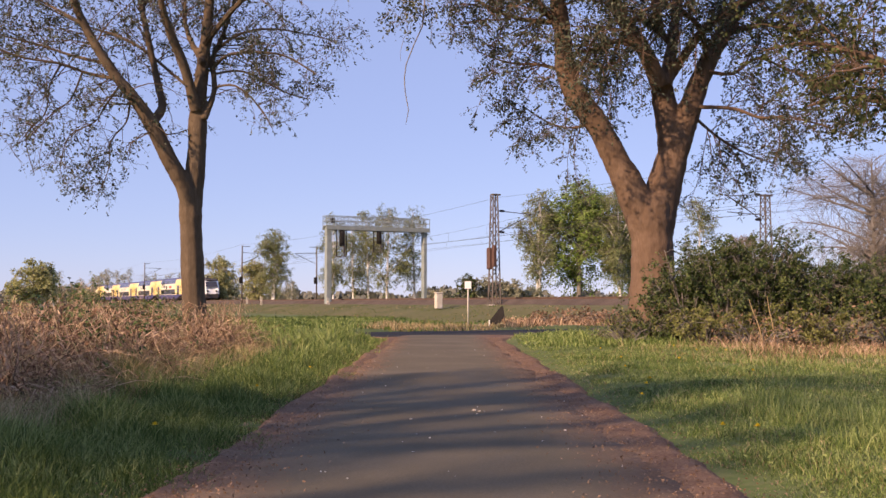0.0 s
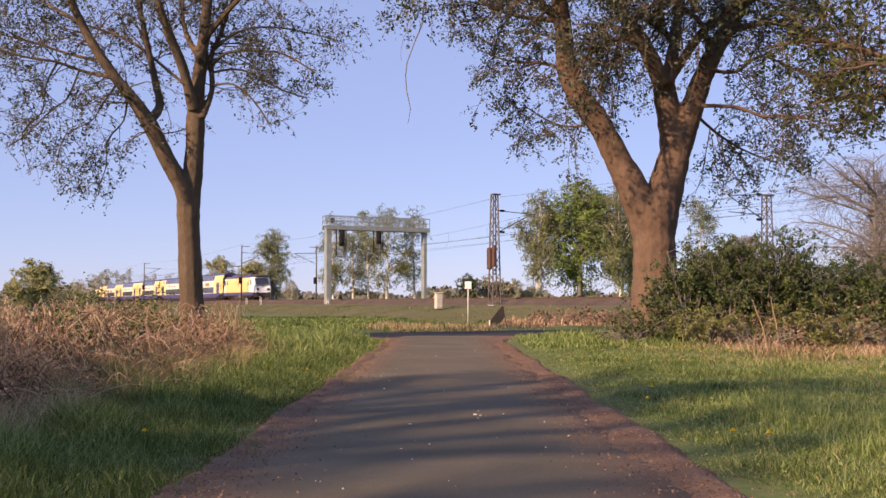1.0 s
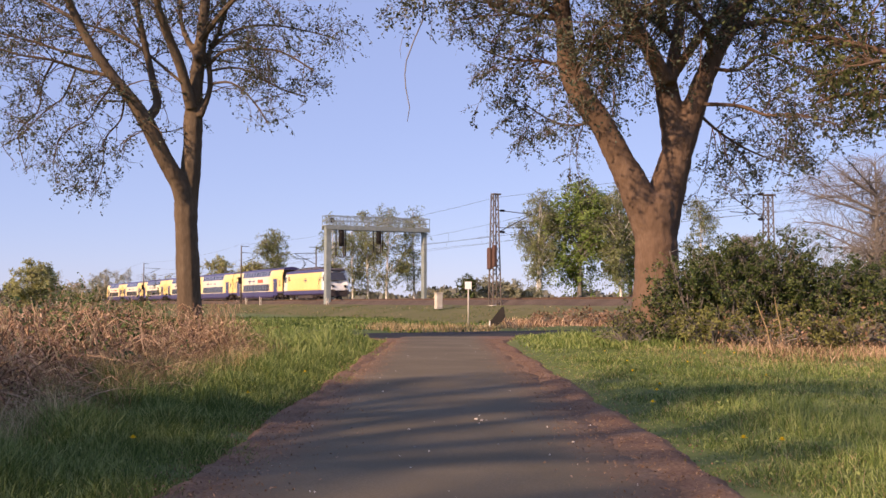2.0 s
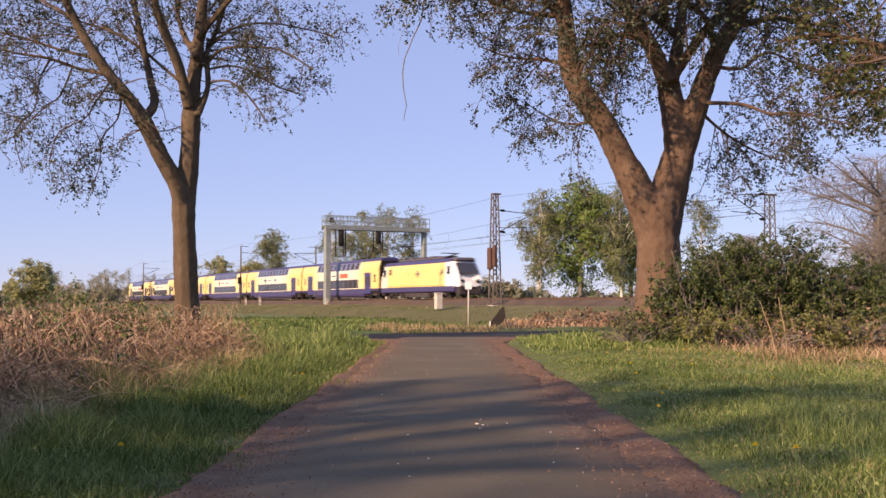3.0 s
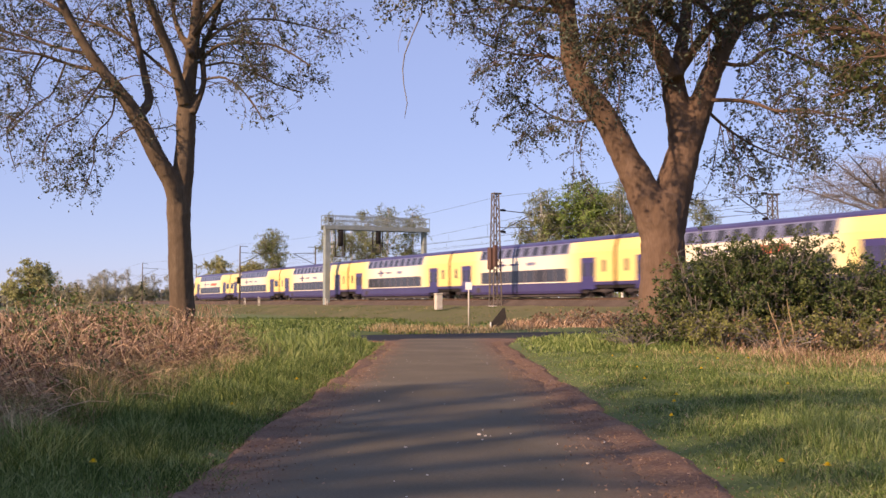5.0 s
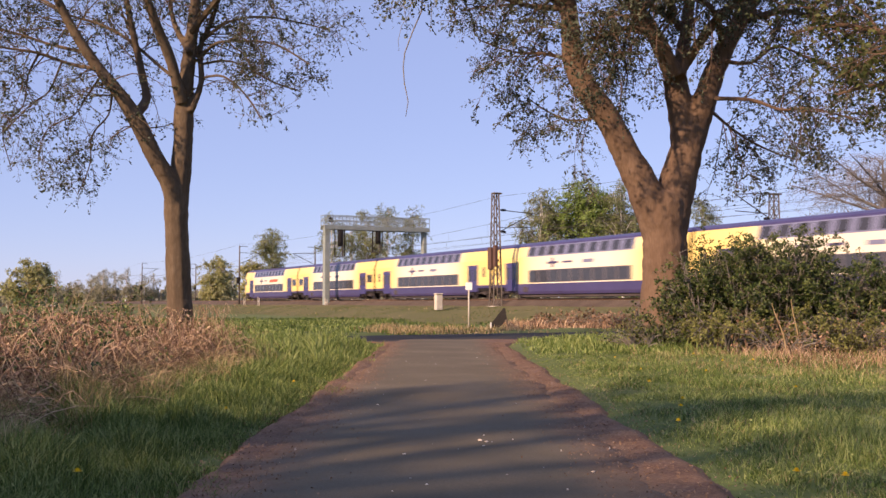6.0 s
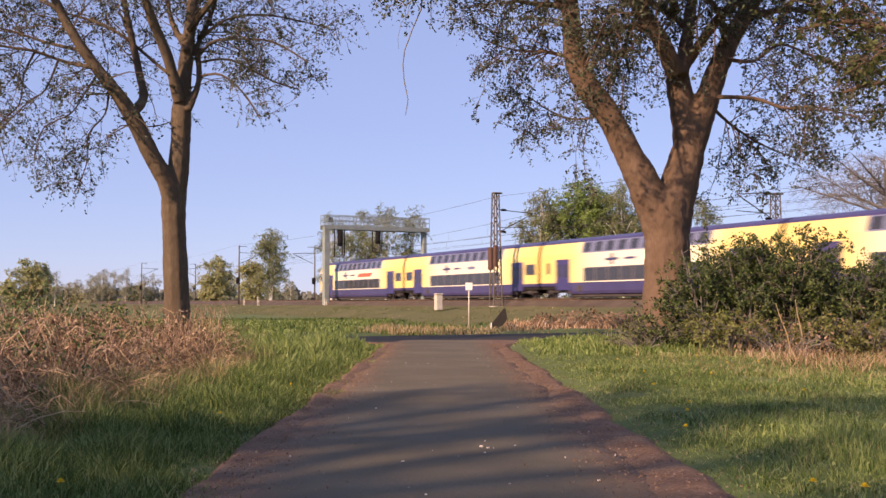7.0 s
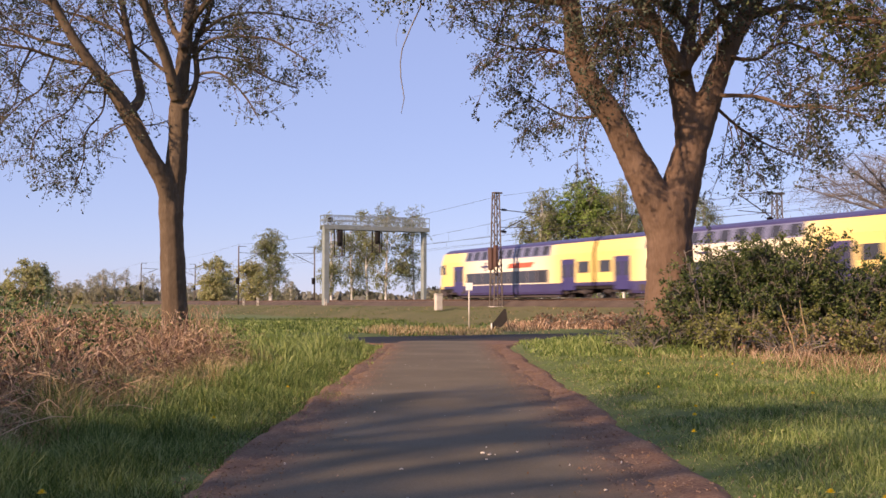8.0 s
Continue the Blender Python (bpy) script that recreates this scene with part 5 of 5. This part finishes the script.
def locomotive():
    ob = empty("locomotive")
    H = 9.3
    body = [(-1.42, 1.18), (-1.48, 1.35), (-1.48, 2.9), (-1.40, 3.45), (1.40, 3.45), (1.48, 2.9), (1.48, 1.35), (1.42, 1.18)]
    part("body_side", Geo().loft([[(x, y, z) for y, z in body] for x in (-7.0, 0, 7.0)]), M["yellow"], ob, "glossy yellow body side")
    skirt = [(-1.36, 0.62), (-1.44, 0.75), (-1.44, 1.176), (1.44, 1.176), (1.44, 0.75), (1.36, 0.62)]
    part("underframe", Geo().loft([[(x, y, z) for y, z in skirt] for x in (-8.9, 8.9)]), M["blue"], ob)

    def nose(x, w, low, top):
        """A section of the cab; it narrows and its head leans back towards the front."""
        return [(x[0], -1.46 * w, low), (x[0], -1.48 * w, 1.5), (x[1], -1.48 * w, 2.3), (x[2], -1.40 * w, top), (x[2], 1.40 * w, top), (x[1], 1.48 * w, 2.3), (x[0], 1.48 * w, 1.5), (x[0], 1.46 * w, low)]
    for d in (1, -1):
        g = Geo().loft([nose((d * 7.004, d * 7.004, d * 7.004), 1.0, 1.18, 3.45), nose((d * 8.5, d * 8.4, d * 7.9), 0.99, 1.15, 3.5), nose((d * 9.25, d * 9.0, d * 8.1), 0.88, 1.1, 3.52), nose((d * 9.45, d * 9.2, d * 8.25), 0.74, 1.1, 3.5)])
        cab = part("cab", g, M["white"] if d > 0 else M["cream"], ob, "white driving cab with a sloping nose")
        w = [(d * 9.23, -1.06, 2.38), (d * 9.23, 1.06, 2.38), (d * 8.42, 0.98, 3.38), (d * 8.42, -0.98, 3.38)]
        part("windscreen", Geo().loft([[(x - d * 0.2, y, z) for x, y, z in w], [(x + d * 0.03, y, z) for x, y, z in w]]), M["glass"], cab)
        for s in (-1, 1):
            part("side_window", pane(d * 7.75 - 0.35, d * 7.75 + 0.35, 2.3, 3.1, s, 1.47, 1.43, 0.02), M["glass"], cab)
            part("headlight", Geo().tube([(d * 9.35, s * 0.82, 1.62), (d * 9.5, s * 0.82, 1.62)], [0.2, 0.17], 12), M["dark"], cab)
            part("buffer", Geo().tube([(d * 9.0, s * 0.88, 1.02), (d * 9.5, s * 0.88, 1.02), (d * 9.52, s * 0.88, 1.02), (d * 9.58, s * 0.88, 1.02)], [0.1, 0.1, 0.24, 0.22], 12), M["under"], ob)
        part("bumper", Geo().box(min(d * 8.6, d * 9.35), max(d * 8.6, d * 9.35), -1.15, 1.15, 0.35, 1.09, 0.08), M["under"], ob)
    part("roof_band", Geo().loft([[(x, y, z) for y, z in [(-1.41, 3.454), (-1.3, 3.72), (-0.9, 3.86), (0.9, 3.86), (1.3, 3.72), (1.41, 3.454)]] for x in (-7.9, 0, 7.9)]), M["blue"], ob, "dark blue roof edge")
    part("roof_hatch", Geo().box(-5.6, 5.4, -0.85, 0.85, 3.864, 4.05, 0.08), M["roof_grey"], ob)
    for x in (-3.0, -0.6, 2.0):
        part("roof_unit", Geo().box(x - 0.7, x + 0.7, -0.55, 0.55, 4.054, 4.25, 0.08), M["roof_grey"], ob)
    part("brow", Geo().box(7.0, 8.5, -1.05, 1.05, 3.53, 3.9, 0.12), M["roof_grey"], ob)
    for x, up in ((-5.0, True), (5.3, False)):
        p = part("pantograph", Geo().box(x - 0.6, x + 0.6, -0.5, 0.5, 4.06, 4.14, 0.02), M["dark"], ob, "raised current collector" if up else "folded current collector")
        top = 5.55 if up else 4.4
        knee = (x + 1.3, 0, (4.14 + top) / 2 if up else 4.28)
        part("lower_arm", Geo().beam((x - 0.4, 0, 4.14), knee, 0.09), M["dark"], p)
        part("upper_arm", Geo().beam(knee, (x - 0.1, 0, top), 0.07), M["dark"], p)
        part("collector_head", Geo().box(x - 0.35, x - 0.2, -0.9, 0.9, top, top + 0.06, 0.01).box(x + 0.05, x + 0.2, -0.9, 0.9, top, top + 0.06, 0.01), M["dark"], p)
    for s in (-1, 1):
        part("cab_door", pane(6.1, 6.75, 1.25, 3.2, s, 1.482, 1.45, 0.012), M["yellow"], ob)
        part("door_window", pane(6.22, 6.63, 2.3, 3.0, s, 1.49, 1.455, 0.016), M["glass"], ob)
        part("side_vent", pane(-6.6, -5.9, 2.5, 3.1, s, 1.482, 1.46, 0.012), M["under"], ob)
        part("logo", pane(0.66, 0.88, 2.15, 2.8, s, 1.482, 1.482, 0.012).add(pane(0.25, 1.3, 2.4, 2.55, s, 1.482, 1.482, 0.016).v, [(0, 1, 2, 3), (7, 6, 5, 4)]), M["blue"], ob, "dark blue cross-shaped emblem")
        part("step_rail", Geo().beam((6.0, s * 1.53, 1.3), (6.0, s * 1.53, 2.6), 0.04), M["steel_rust"], ob)
    part("transformer", Geo().box(-3.0, 3.0, -1.25, 1.25, 0.12, 0.616, 0.06), M["under"], ob)
    for x in (-5.2, 5.2):
        bogie(ob, x, 0.58, 1.3)
    return tagged(ob, "yellow electric locomotive with a white sloping nose", "locomotive")


LOCO = locomotive()
PLAIN = coach()
TRAIN = [(LOCO, 9.45), (coach(poster=True), 18.9 + 26.8 * 0.5)]
for i in range(1, 4):
    c = PLAIN if i == 1 else copy_thing(PLAIN, pose(0, 0, 0))
    TRAIN.append((c, 18.9 + 26.8 * (i + 0.5)))
TRAIN.append((coach(end_windows=True), 18.9 + 26.8 * 4.5))
TRAIN.append((coach(cab=True), 18.9 + 26.8 * 5.5))

# ---------------------------------------------------------------- grass and undergrowth


def blades(x, y, height, width, seed, lean=0.6, z=None):
    """Grass blades: a bent strip and a tip each, rooted on the ground."""
    rng = np.random.default_rng(seed)
    n = len(x)
    z = (land(x, y) if z is None else z) - 0.02
    a = rng.uniform(0, 2 * np.pi, n)
    patch = 0.75 + 0.35 * np.sin(x * 1.9 + 2.2 * np.sin(y * 0.8)) * np.sin(y * 1.4 + 1.6 * np.sin(x * 1.1)) + 0.2 * np.sin(x * 5.1 + y * 2.7)
    h = height * patch * rng.uniform(0.45, 1.35, n)
    w = width * rng.uniform(0.7, 1.3, n)
    la, ll = rng.uniform(0, 2 * np.pi, n), h * lean * rng.uniform(0.1, 1.4, n)
    dx, dy = np.cos(a) * w / 2, np.sin(a) * w / 2
    lx, ly = np.cos(la) * ll, np.sin(la) * ll
    zero = np.zeros(n)
    base = np.stack([x, y, z], 1)
    v = np.stack([
        base + np.stack([-dx, -dy, zero], 1), base + np.stack([dx, dy, zero], 1),
        base + np.stack([lx * 0.3 - dx * 0.8, ly * 0.3 - dy * 0.8, h * 0.55], 1), base + np.stack([lx * 0.3 + dx * 0.8, ly * 0.3 + dy * 0.8, h * 0.55], 1),
        base + np.stack([lx, ly, h * 0.95], 1)], 1).reshape(-1, 3)
    i = np.arange(n)[:, None] * 5
    return v, np.concatenate([i + [[0, 1, 3]], i + [[0, 3, 2]], i + [[2, 3, 4]]])


def scatter(n, seed, side, x0, x1, y0, y1, clump=0.25, near=1.5):
    """Places in tufts over a strip beside the lane, thicker towards its near end."""
    rng = np.random.default_rng(seed)
    m = max(1, n // 9)
    u = rng.uniform(0, 1, m) ** near
    cy = y0 + (y1 - y0) * u
    wide = np.minimum(x1, 3 + cy * 0.47)
    cx = x0 + (wide - x0) * rng.uniform(0, 1, m)
    k = rng.integers(0, m, n)
    x, y = cx[k] + rng.normal(0, clump, n), cy[k] + rng.normal(0, clump, n)
    keep = x > x0 - 0.04 + 0.12 * np.sin(y * 1.3) + 0.09 * np.sin(y * 3.7) + 0.08 * np.sin(y * 7.9) + rng.normal(0, 0.1, n)
    crossing = np.abs((y - 44.0) * 0.87 - side * x * 0.49)
    keep &= crossing > 4.8
    return side * x[keep], y[keep]


def turf(label, mat, n, seed, side, x0, x1, y0, y1, height, width, clump=0.25, near=1.5, lean=0.6):
    x, y = scatter(n, seed, side, x0, x1, y0, y1, clump, near)
    h = height * (0.45 + 0.55 * smooth_step(0.0, 1.3, np.abs(x) - x0)) if x0 < 3 else np.full(len(x), height)
    width = width * (0.6 + 0.4 * smooth_step(6, 25, y))
    ob = part("grass", blades(x, y, h, width, seed + 500, lean), mat)
    tagged(ob, label, "grass", kind="stuff")


turf("fresh green grass on the verge", M["grass"], 90000, 1, 1, 2.15, 16, 5.0, 31, 0.13, 0.013, lean=0.9)
turf("short dark green grass on the verge", M["grass_dark"], 40000, 2, 1, 2.0, 16, 5.0, 31, 0.1, 0.016, lean=1.0)
turf("tall bright green grass tufts on the verge", M["grass"], 9000, 3, 1, 3.3, 10, 5.0, 12, 0.32, 0.012, 0.14, lean=0.7)
turf("dry straw stems among the verge grass", M["straw"], 14000, 4, 1, 2.0, 16, 5.0, 31, 0.12, 0.009, lean=1.3)
turf("dry brown grass below the hedge", M["straw"], 2600, 5, 1, 5.0, 16, 19, 29.5, 0.26, 0.012, 0.5, near=1, lean=1.1)
turf("dead reddish grass below the hedge", M["bramble"], 2600, 15, 1, 7.0, 16, 22, 29.5, 0.36, 0.014, 0.4, near=1, lean=1.1)
turf("lush green grass beside the lane", M["grass"], 60000, 6, -1, 1.8, 4.7, 6, 37, 0.28, 0.014, near=1.2, lean=0.7)
turf("dark lush grass at the edge of the lane", M["grass_dark"], 56000, 7, -1, 1.72, 5.0, 5, 26, 0.24, 0.015, lean=0.8)
turf("tall green grass at the lane's mouth", M["grass"], 12000, 8, -1, 2.0, 5.5, 24, 38, 0.5, 0.03, near=1)
turf("pale dry stems in the verge grass", M["straw"], 13000, 9, -1, 3.6, 5.6, 8, 26, 0.42, 0.01, lean=0.8)
turf("meadow grass behind the verge", M["grass"], 26000, 10, -1, 4.0, 30, 28, 80, 0.2, 0.06, 0.6, 1)
turf("olive meadow grass near the embankment", M["grass_dark"], 14000, 16, -1, -3.0, 40, 48, 92, 0.2, 0.09, 0.8, 1)
turf("grass at the junction", M["grass"], 18000, 11, 1, 2.6, 14, 29, 41, 0.26, 0.04, 0.4, 1)
turf("pale dry grass strip behind the junction", M["straw"], 4000, 12, 1, -4.0, 4.5, 50, 62, 0.3, 0.03, 0.7, 1)
turf("dry reddish grass near the embankment", M["bramble"], 5000, 13, 1, 3.5, 15, 55, 70, 0.4, 0.05, 0.6, 1)


def bank_grass():
    """Rough grass on the embankment's slope."""
    rng = np.random.default_rng(41)
    for mat, n, h, label in ((M["grass_dark"], 14000, 0.09, "rough olive grass on the railway bank"), (M["straw"], 3000, 0.14, "dry straw on the railway bank")):
        along, off = rng.uniform(45, 240, n), rng.uniform(-13.4, -4.6, n)
        if mat is M["straw"]:
            keep = np.sin(along * 0.31) + np.sin(along * 0.13 + off) > 0.2
            along, off = along[keep], off[keep]
        z = np.interp(off, [-13.5, -10.5, -8.2, -6.0, -4.2], [-0.12, 0.3, 0.75, 1.0, 1.12])
        a = radians(-64.0)
        x = 50.96 - along * math.cos(a) - off * math.sin(a)
        y = 0.61 - along * math.sin(a) + off * math.cos(a)
        tagged(part("grass", blades(x, y, np.full(len(x), h), 0.06, 42, 0.6, z), mat), label, "grass", kind="stuff")


bank_grass()


def weeds():
    """Low broad leaves between the grass of the verges."""
    rng = np.random.default_rng(33)
    for side, n in ((1, 4200), (-1, 3200)):
        x, y = scatter(n, 34, side, 2.15, 9, 5, 24, 0.1, 1.6)
        c = np.stack([x, y, land(x, y) + rng.uniform(0.02, 0.1, len(x))], 1)
        v, f = leaf_mesh(c, 0.036, 35, 0.5, -0.6)
        tagged(part("weeds", (v, f), M["grass"]), "low broad-leaved weeds in the verge", "weeds", kind="stuff")


weeds()


def thicket():
    """Tangle of dead bramble canes and old bracken on the bank."""
    rng = random.Random(77)
    heaps = [(rng.uniform(10.5, 26), rng.random() ** 1.2, rng.uniform(0.3, 1.05)) for _ in range(150)]
    heaps = [(-(4.75 + u * (max(5.5, 0.46 * y + 0.8) - 4.75)), y, h) for y, u, h in heaps]
    for mat, n, label in ((M["bramble"], 7000, "tangled dead reddish bramble canes on the bank"), (M["straw"], 2600, "bleached dead stems in the bramble tangle")):
        g = Geo()
        for i in range(n):
            hx, hy, hh = rng.choice(heaps)
            x, y = hx + rng.gauss(0, 0.4), hy + rng.gauss(0, 0.4)
            if x > -4.0:
                continue
            h = hh * rng.uniform(0.45, 1.1) * min(1, max(0.35, (-x - 4.0) / 1.1))
            z = float(land(x, y))
            a, l = rng.uniform(0, 6.28), rng.uniform(0.15, 0.85)
            c, s = math.cos(a), math.sin(a)
            bow = rng.uniform(-0.35, 0.35) * l
            pts = [(x, y, z - 0.05), (x + 0.12 * l * c - 0.4 * bow * s, y + 0.12 * l * s + 0.4 * bow * c, z + 0.5 * h), (x + 0.35 * l * c - 0.8 * bow * s, y + 0.35 * l * s + 0.8 * bow * c, z + 0.85 * h), (x + 0.65 * l * c - bow * s, y + 0.65 * l * s + bow * c, z + h), (x + l * c - 0.7 * bow * s, y + l * s + 0.7 * bow * c, z + h * rng.uniform(0.3, 0.9))]
            r = rng.uniform(0.0035, 0.0075)
            g.tube(pts, [r, r, r * 0.9, r * 0.8, r * 0.5], 3, cap=False)
        tagged(part("dead_canes", g, mat), label, "brambles", kind="stuff")
    c = []
    for i in range(15000):
        hx, hy, hh = rng.choice(heaps)
        x, y = hx + rng.gauss(0, 0.42), hy + rng.gauss(0, 0.42)
        if x < -4.1:
            edge = min(1, max(0.3, (-x - 4.0) / 1.1))
            c.append((x, y, float(land(x, y)) + rng.random() ** 0.7 * hh * edge))
    tagged(part("dead_leaves", leaf_mesh(c, 0.075, 71, 0.4), M["bramble"]), "crumpled dead leaves in the bramble tangle", "brambles", kind="stuff")
    for i, (x, y, r, h) in enumerate([(-8.6, 22.0, 1.4, 1.6), (-6.0, 15.4, 1.0, 1.45), (-7.9, 23.5, 1.3, 1.5), (-6.8, 18.2, 1.2, 1.6), (-6.9, 20.8, 1.2, 1.4), (-5.4, 13.2, 0.8, 1.1), (-5.7, 17.2, 0.8, 1.1), (-6.6, 24.5, 1.0, 1.2)]):
        shrub(120 + i, pose(x, y, 0.15), r, h, 24, M["leaf_bramble"], 0.07, "straggling green bramble arching over the dead canes", leaves=9, bark=M["bramble"], name="bramble_bush", step=0.4)


thicket()


def bare_stems():
    for i, (x, y, dx, h) in enumerate([(8.85, 28.0, -0.4, 1.35), (9.2, 28.1, -0.22, 1.45), (11.6, 28.4, 0.06, 0.9)]):
        w = Wood(130 + i)
        w.limb((0, 0, -0.1, 0.022), (dx * 0.3, 0, h * 0.4, 0.019), (dx * 0.7, 0.05, h * 0.75, 0.015), (dx, 0, h, 0.009))
        plant("bare_stem", w, pose(x, y, 0.08), M["straw"], M["straw"], 0.1, i, "bleached bare elder stem in front of the hedge", "stem", group="bare stems", names=("stem", "twigs", "leaves"))


bare_stems()


def dandelion():
    ob = empty("dandelion")
    part("stalk", Geo().tube([(0, 0, -0.03), (0.01, 0, 0.08), (0.0, 0.01, 0.16)], [0.005, 0.004, 0.004], 5), M["grass"], ob)
    g = Geo()
    for ring, (r, z, n) in enumerate(((0.034, 0.162, 12), (0.024, 0.174, 10), (0.012, 0.182, 7))):
        for i in range(n):
            a = 2 * math.pi * (i + 0.5 * ring) / n
            c, s = math.cos(a), math.sin(a)
            g.add([(0, 0, 0.158), (r * 0.7 * c - 0.007 * s, r * 0.7 * s + 0.007 * c, z), (r * c, r * s, z + 0.004), (r * 0.7 * c + 0.007 * s, r * 0.7 * s - 0.007 * c, z)], [(0, 1, 2, 3)])
    part("flower_head", g, M["flower"], ob)
    return tagged(ob, "yellow dandelion in bloom in the verge grass", "flower", "dandelions")


def flowers():
    one = dandelion()
    spots = [(-2.6, 8.3), (2.55, 8.4), (2.72, 12.9), (2.45, 11.8), (2.9, 13.6), (2.75, 8.0), (3.4, 19), (4.4, 18.5), (5.2, 20.5), (4.9, 15.5), (-2.5, 13.0), (3.6, 23), (6.2, 22), (3.0, 16.2), (-2.35, 17.5), (5.6, 24.5)]
    for i, (x, y) in enumerate(spots):
        m = pose(x, y, float(land(x, y)) + 0.05, 0, 0, i * 47)
        if i == 0:
            one.matrix_world = m
        else:
            copy_thing(one, m)


flowers()


def litter():
    """Grit, old petals and dead leaves on the shoulders and the asphalt."""
    rng = np.random.default_rng(21)
    n = 130
    y = 5 + 33 * rng.uniform(0, 1, n) ** 1.4
    x = rng.choice([-1, 1], n) * (1.35 + np.abs(rng.normal(0, 0.42, n)))
    v, f = leaf_mesh(np.stack([x, y, np.full(n, 0.028)], 1), 0.02, 22, 0.8, 0)
    v[:, 2] = 0.026 + np.abs(v[:, 2] - 0.028) * 0.3
    tagged(part("leaf_litter", (v, f), M["petal"]), "pale dry leaf scraps along the lane's edges", "leaf litter", kind="stuff")
    n = 9000
    y = 5 + 33 * rng.uniform(0, 1, n) ** 1.4
    x = rng.choice([-1, 1], n) * (1.72 + rng.normal(0, 0.34, n))
    v, f = leaf_mesh(np.stack([x, y, 0.03 + crumbs(x, y)], 1), 0.026, 24, 0.5, 0)
    v[:, 2] = 0.05 + np.clip(v[:, 2] - 0.03, -0.02, 0.02)
    tagged(part("leaf_litter", (v, f), M["leaf_dry"]), "brown dead leaves along the lane's edges", "leaf litter", kind="stuff")
    g = Geo()
    r2 = random.Random(5)
    for i in range(70):
        x, y = r2.gauss(0, 0.75), 5 + 30 * r2.random() ** 1.5
        s = r2.uniform(0.004, 0.01)
        g.box(x - s, x + s * r2.uniform(0.6, 1.3), y - s, y + s, 0.015, 0.032 + s * 0.6, s * 0.5)
    tagged(part("grit", g, M["stone"]), "pale grit scattered on the asphalt", "grit", kind="stuff")


litter()


def pale_stone(x, y, s):
    w = Geo()
    w.box(-s, s, -s * 0.8, s * 0.7, 0, s * 0.9, s * 0.45)
    ob = part("stone", w, M["petal"])
    ob.matrix_world = pose(x, y, 0.024, 0, 0, x * 900)
    tagged(ob, "small pale stone lying on the asphalt", "stone", "loose stones")


for x, y, s in ((0.38, 11.6, 0.035), (0.44, 11.5, 0.028), (0.4, 11.2, 0.02), (-0.36, 10.6, 0.03), (-0.1, 11.3, 0.02), (0.72, 11.7, 0.02), (-0.9, 15.4, 0.03), (1.25, 9.6, 0.025)):
    pale_stone(x, y, s * 0.6)


# ---------------------------------------------------------------- what moves


def motions():
    times = [0.5 * i for i in range(17)]
    for ob, back in TRAIN:
        walk(ob, [(t, TRACK @ pose(-(218.75 - 36.54 * t + 0.1371 * t * t - 7.5 * max(0, 1 - t / 2.5) ** 1.6 + back), 0, 0)) for t in times])
    here = pose(-7.85, -2.0, 10.45)
    walk(SHOOT, [(0.25 * i, here @ pose(0, 0, 0, 0, 0.8 * math.sin(i * 1.25) + 0.5 * math.sin(i * 0.6 + 1), 0)) for i in range(33)])


motions()
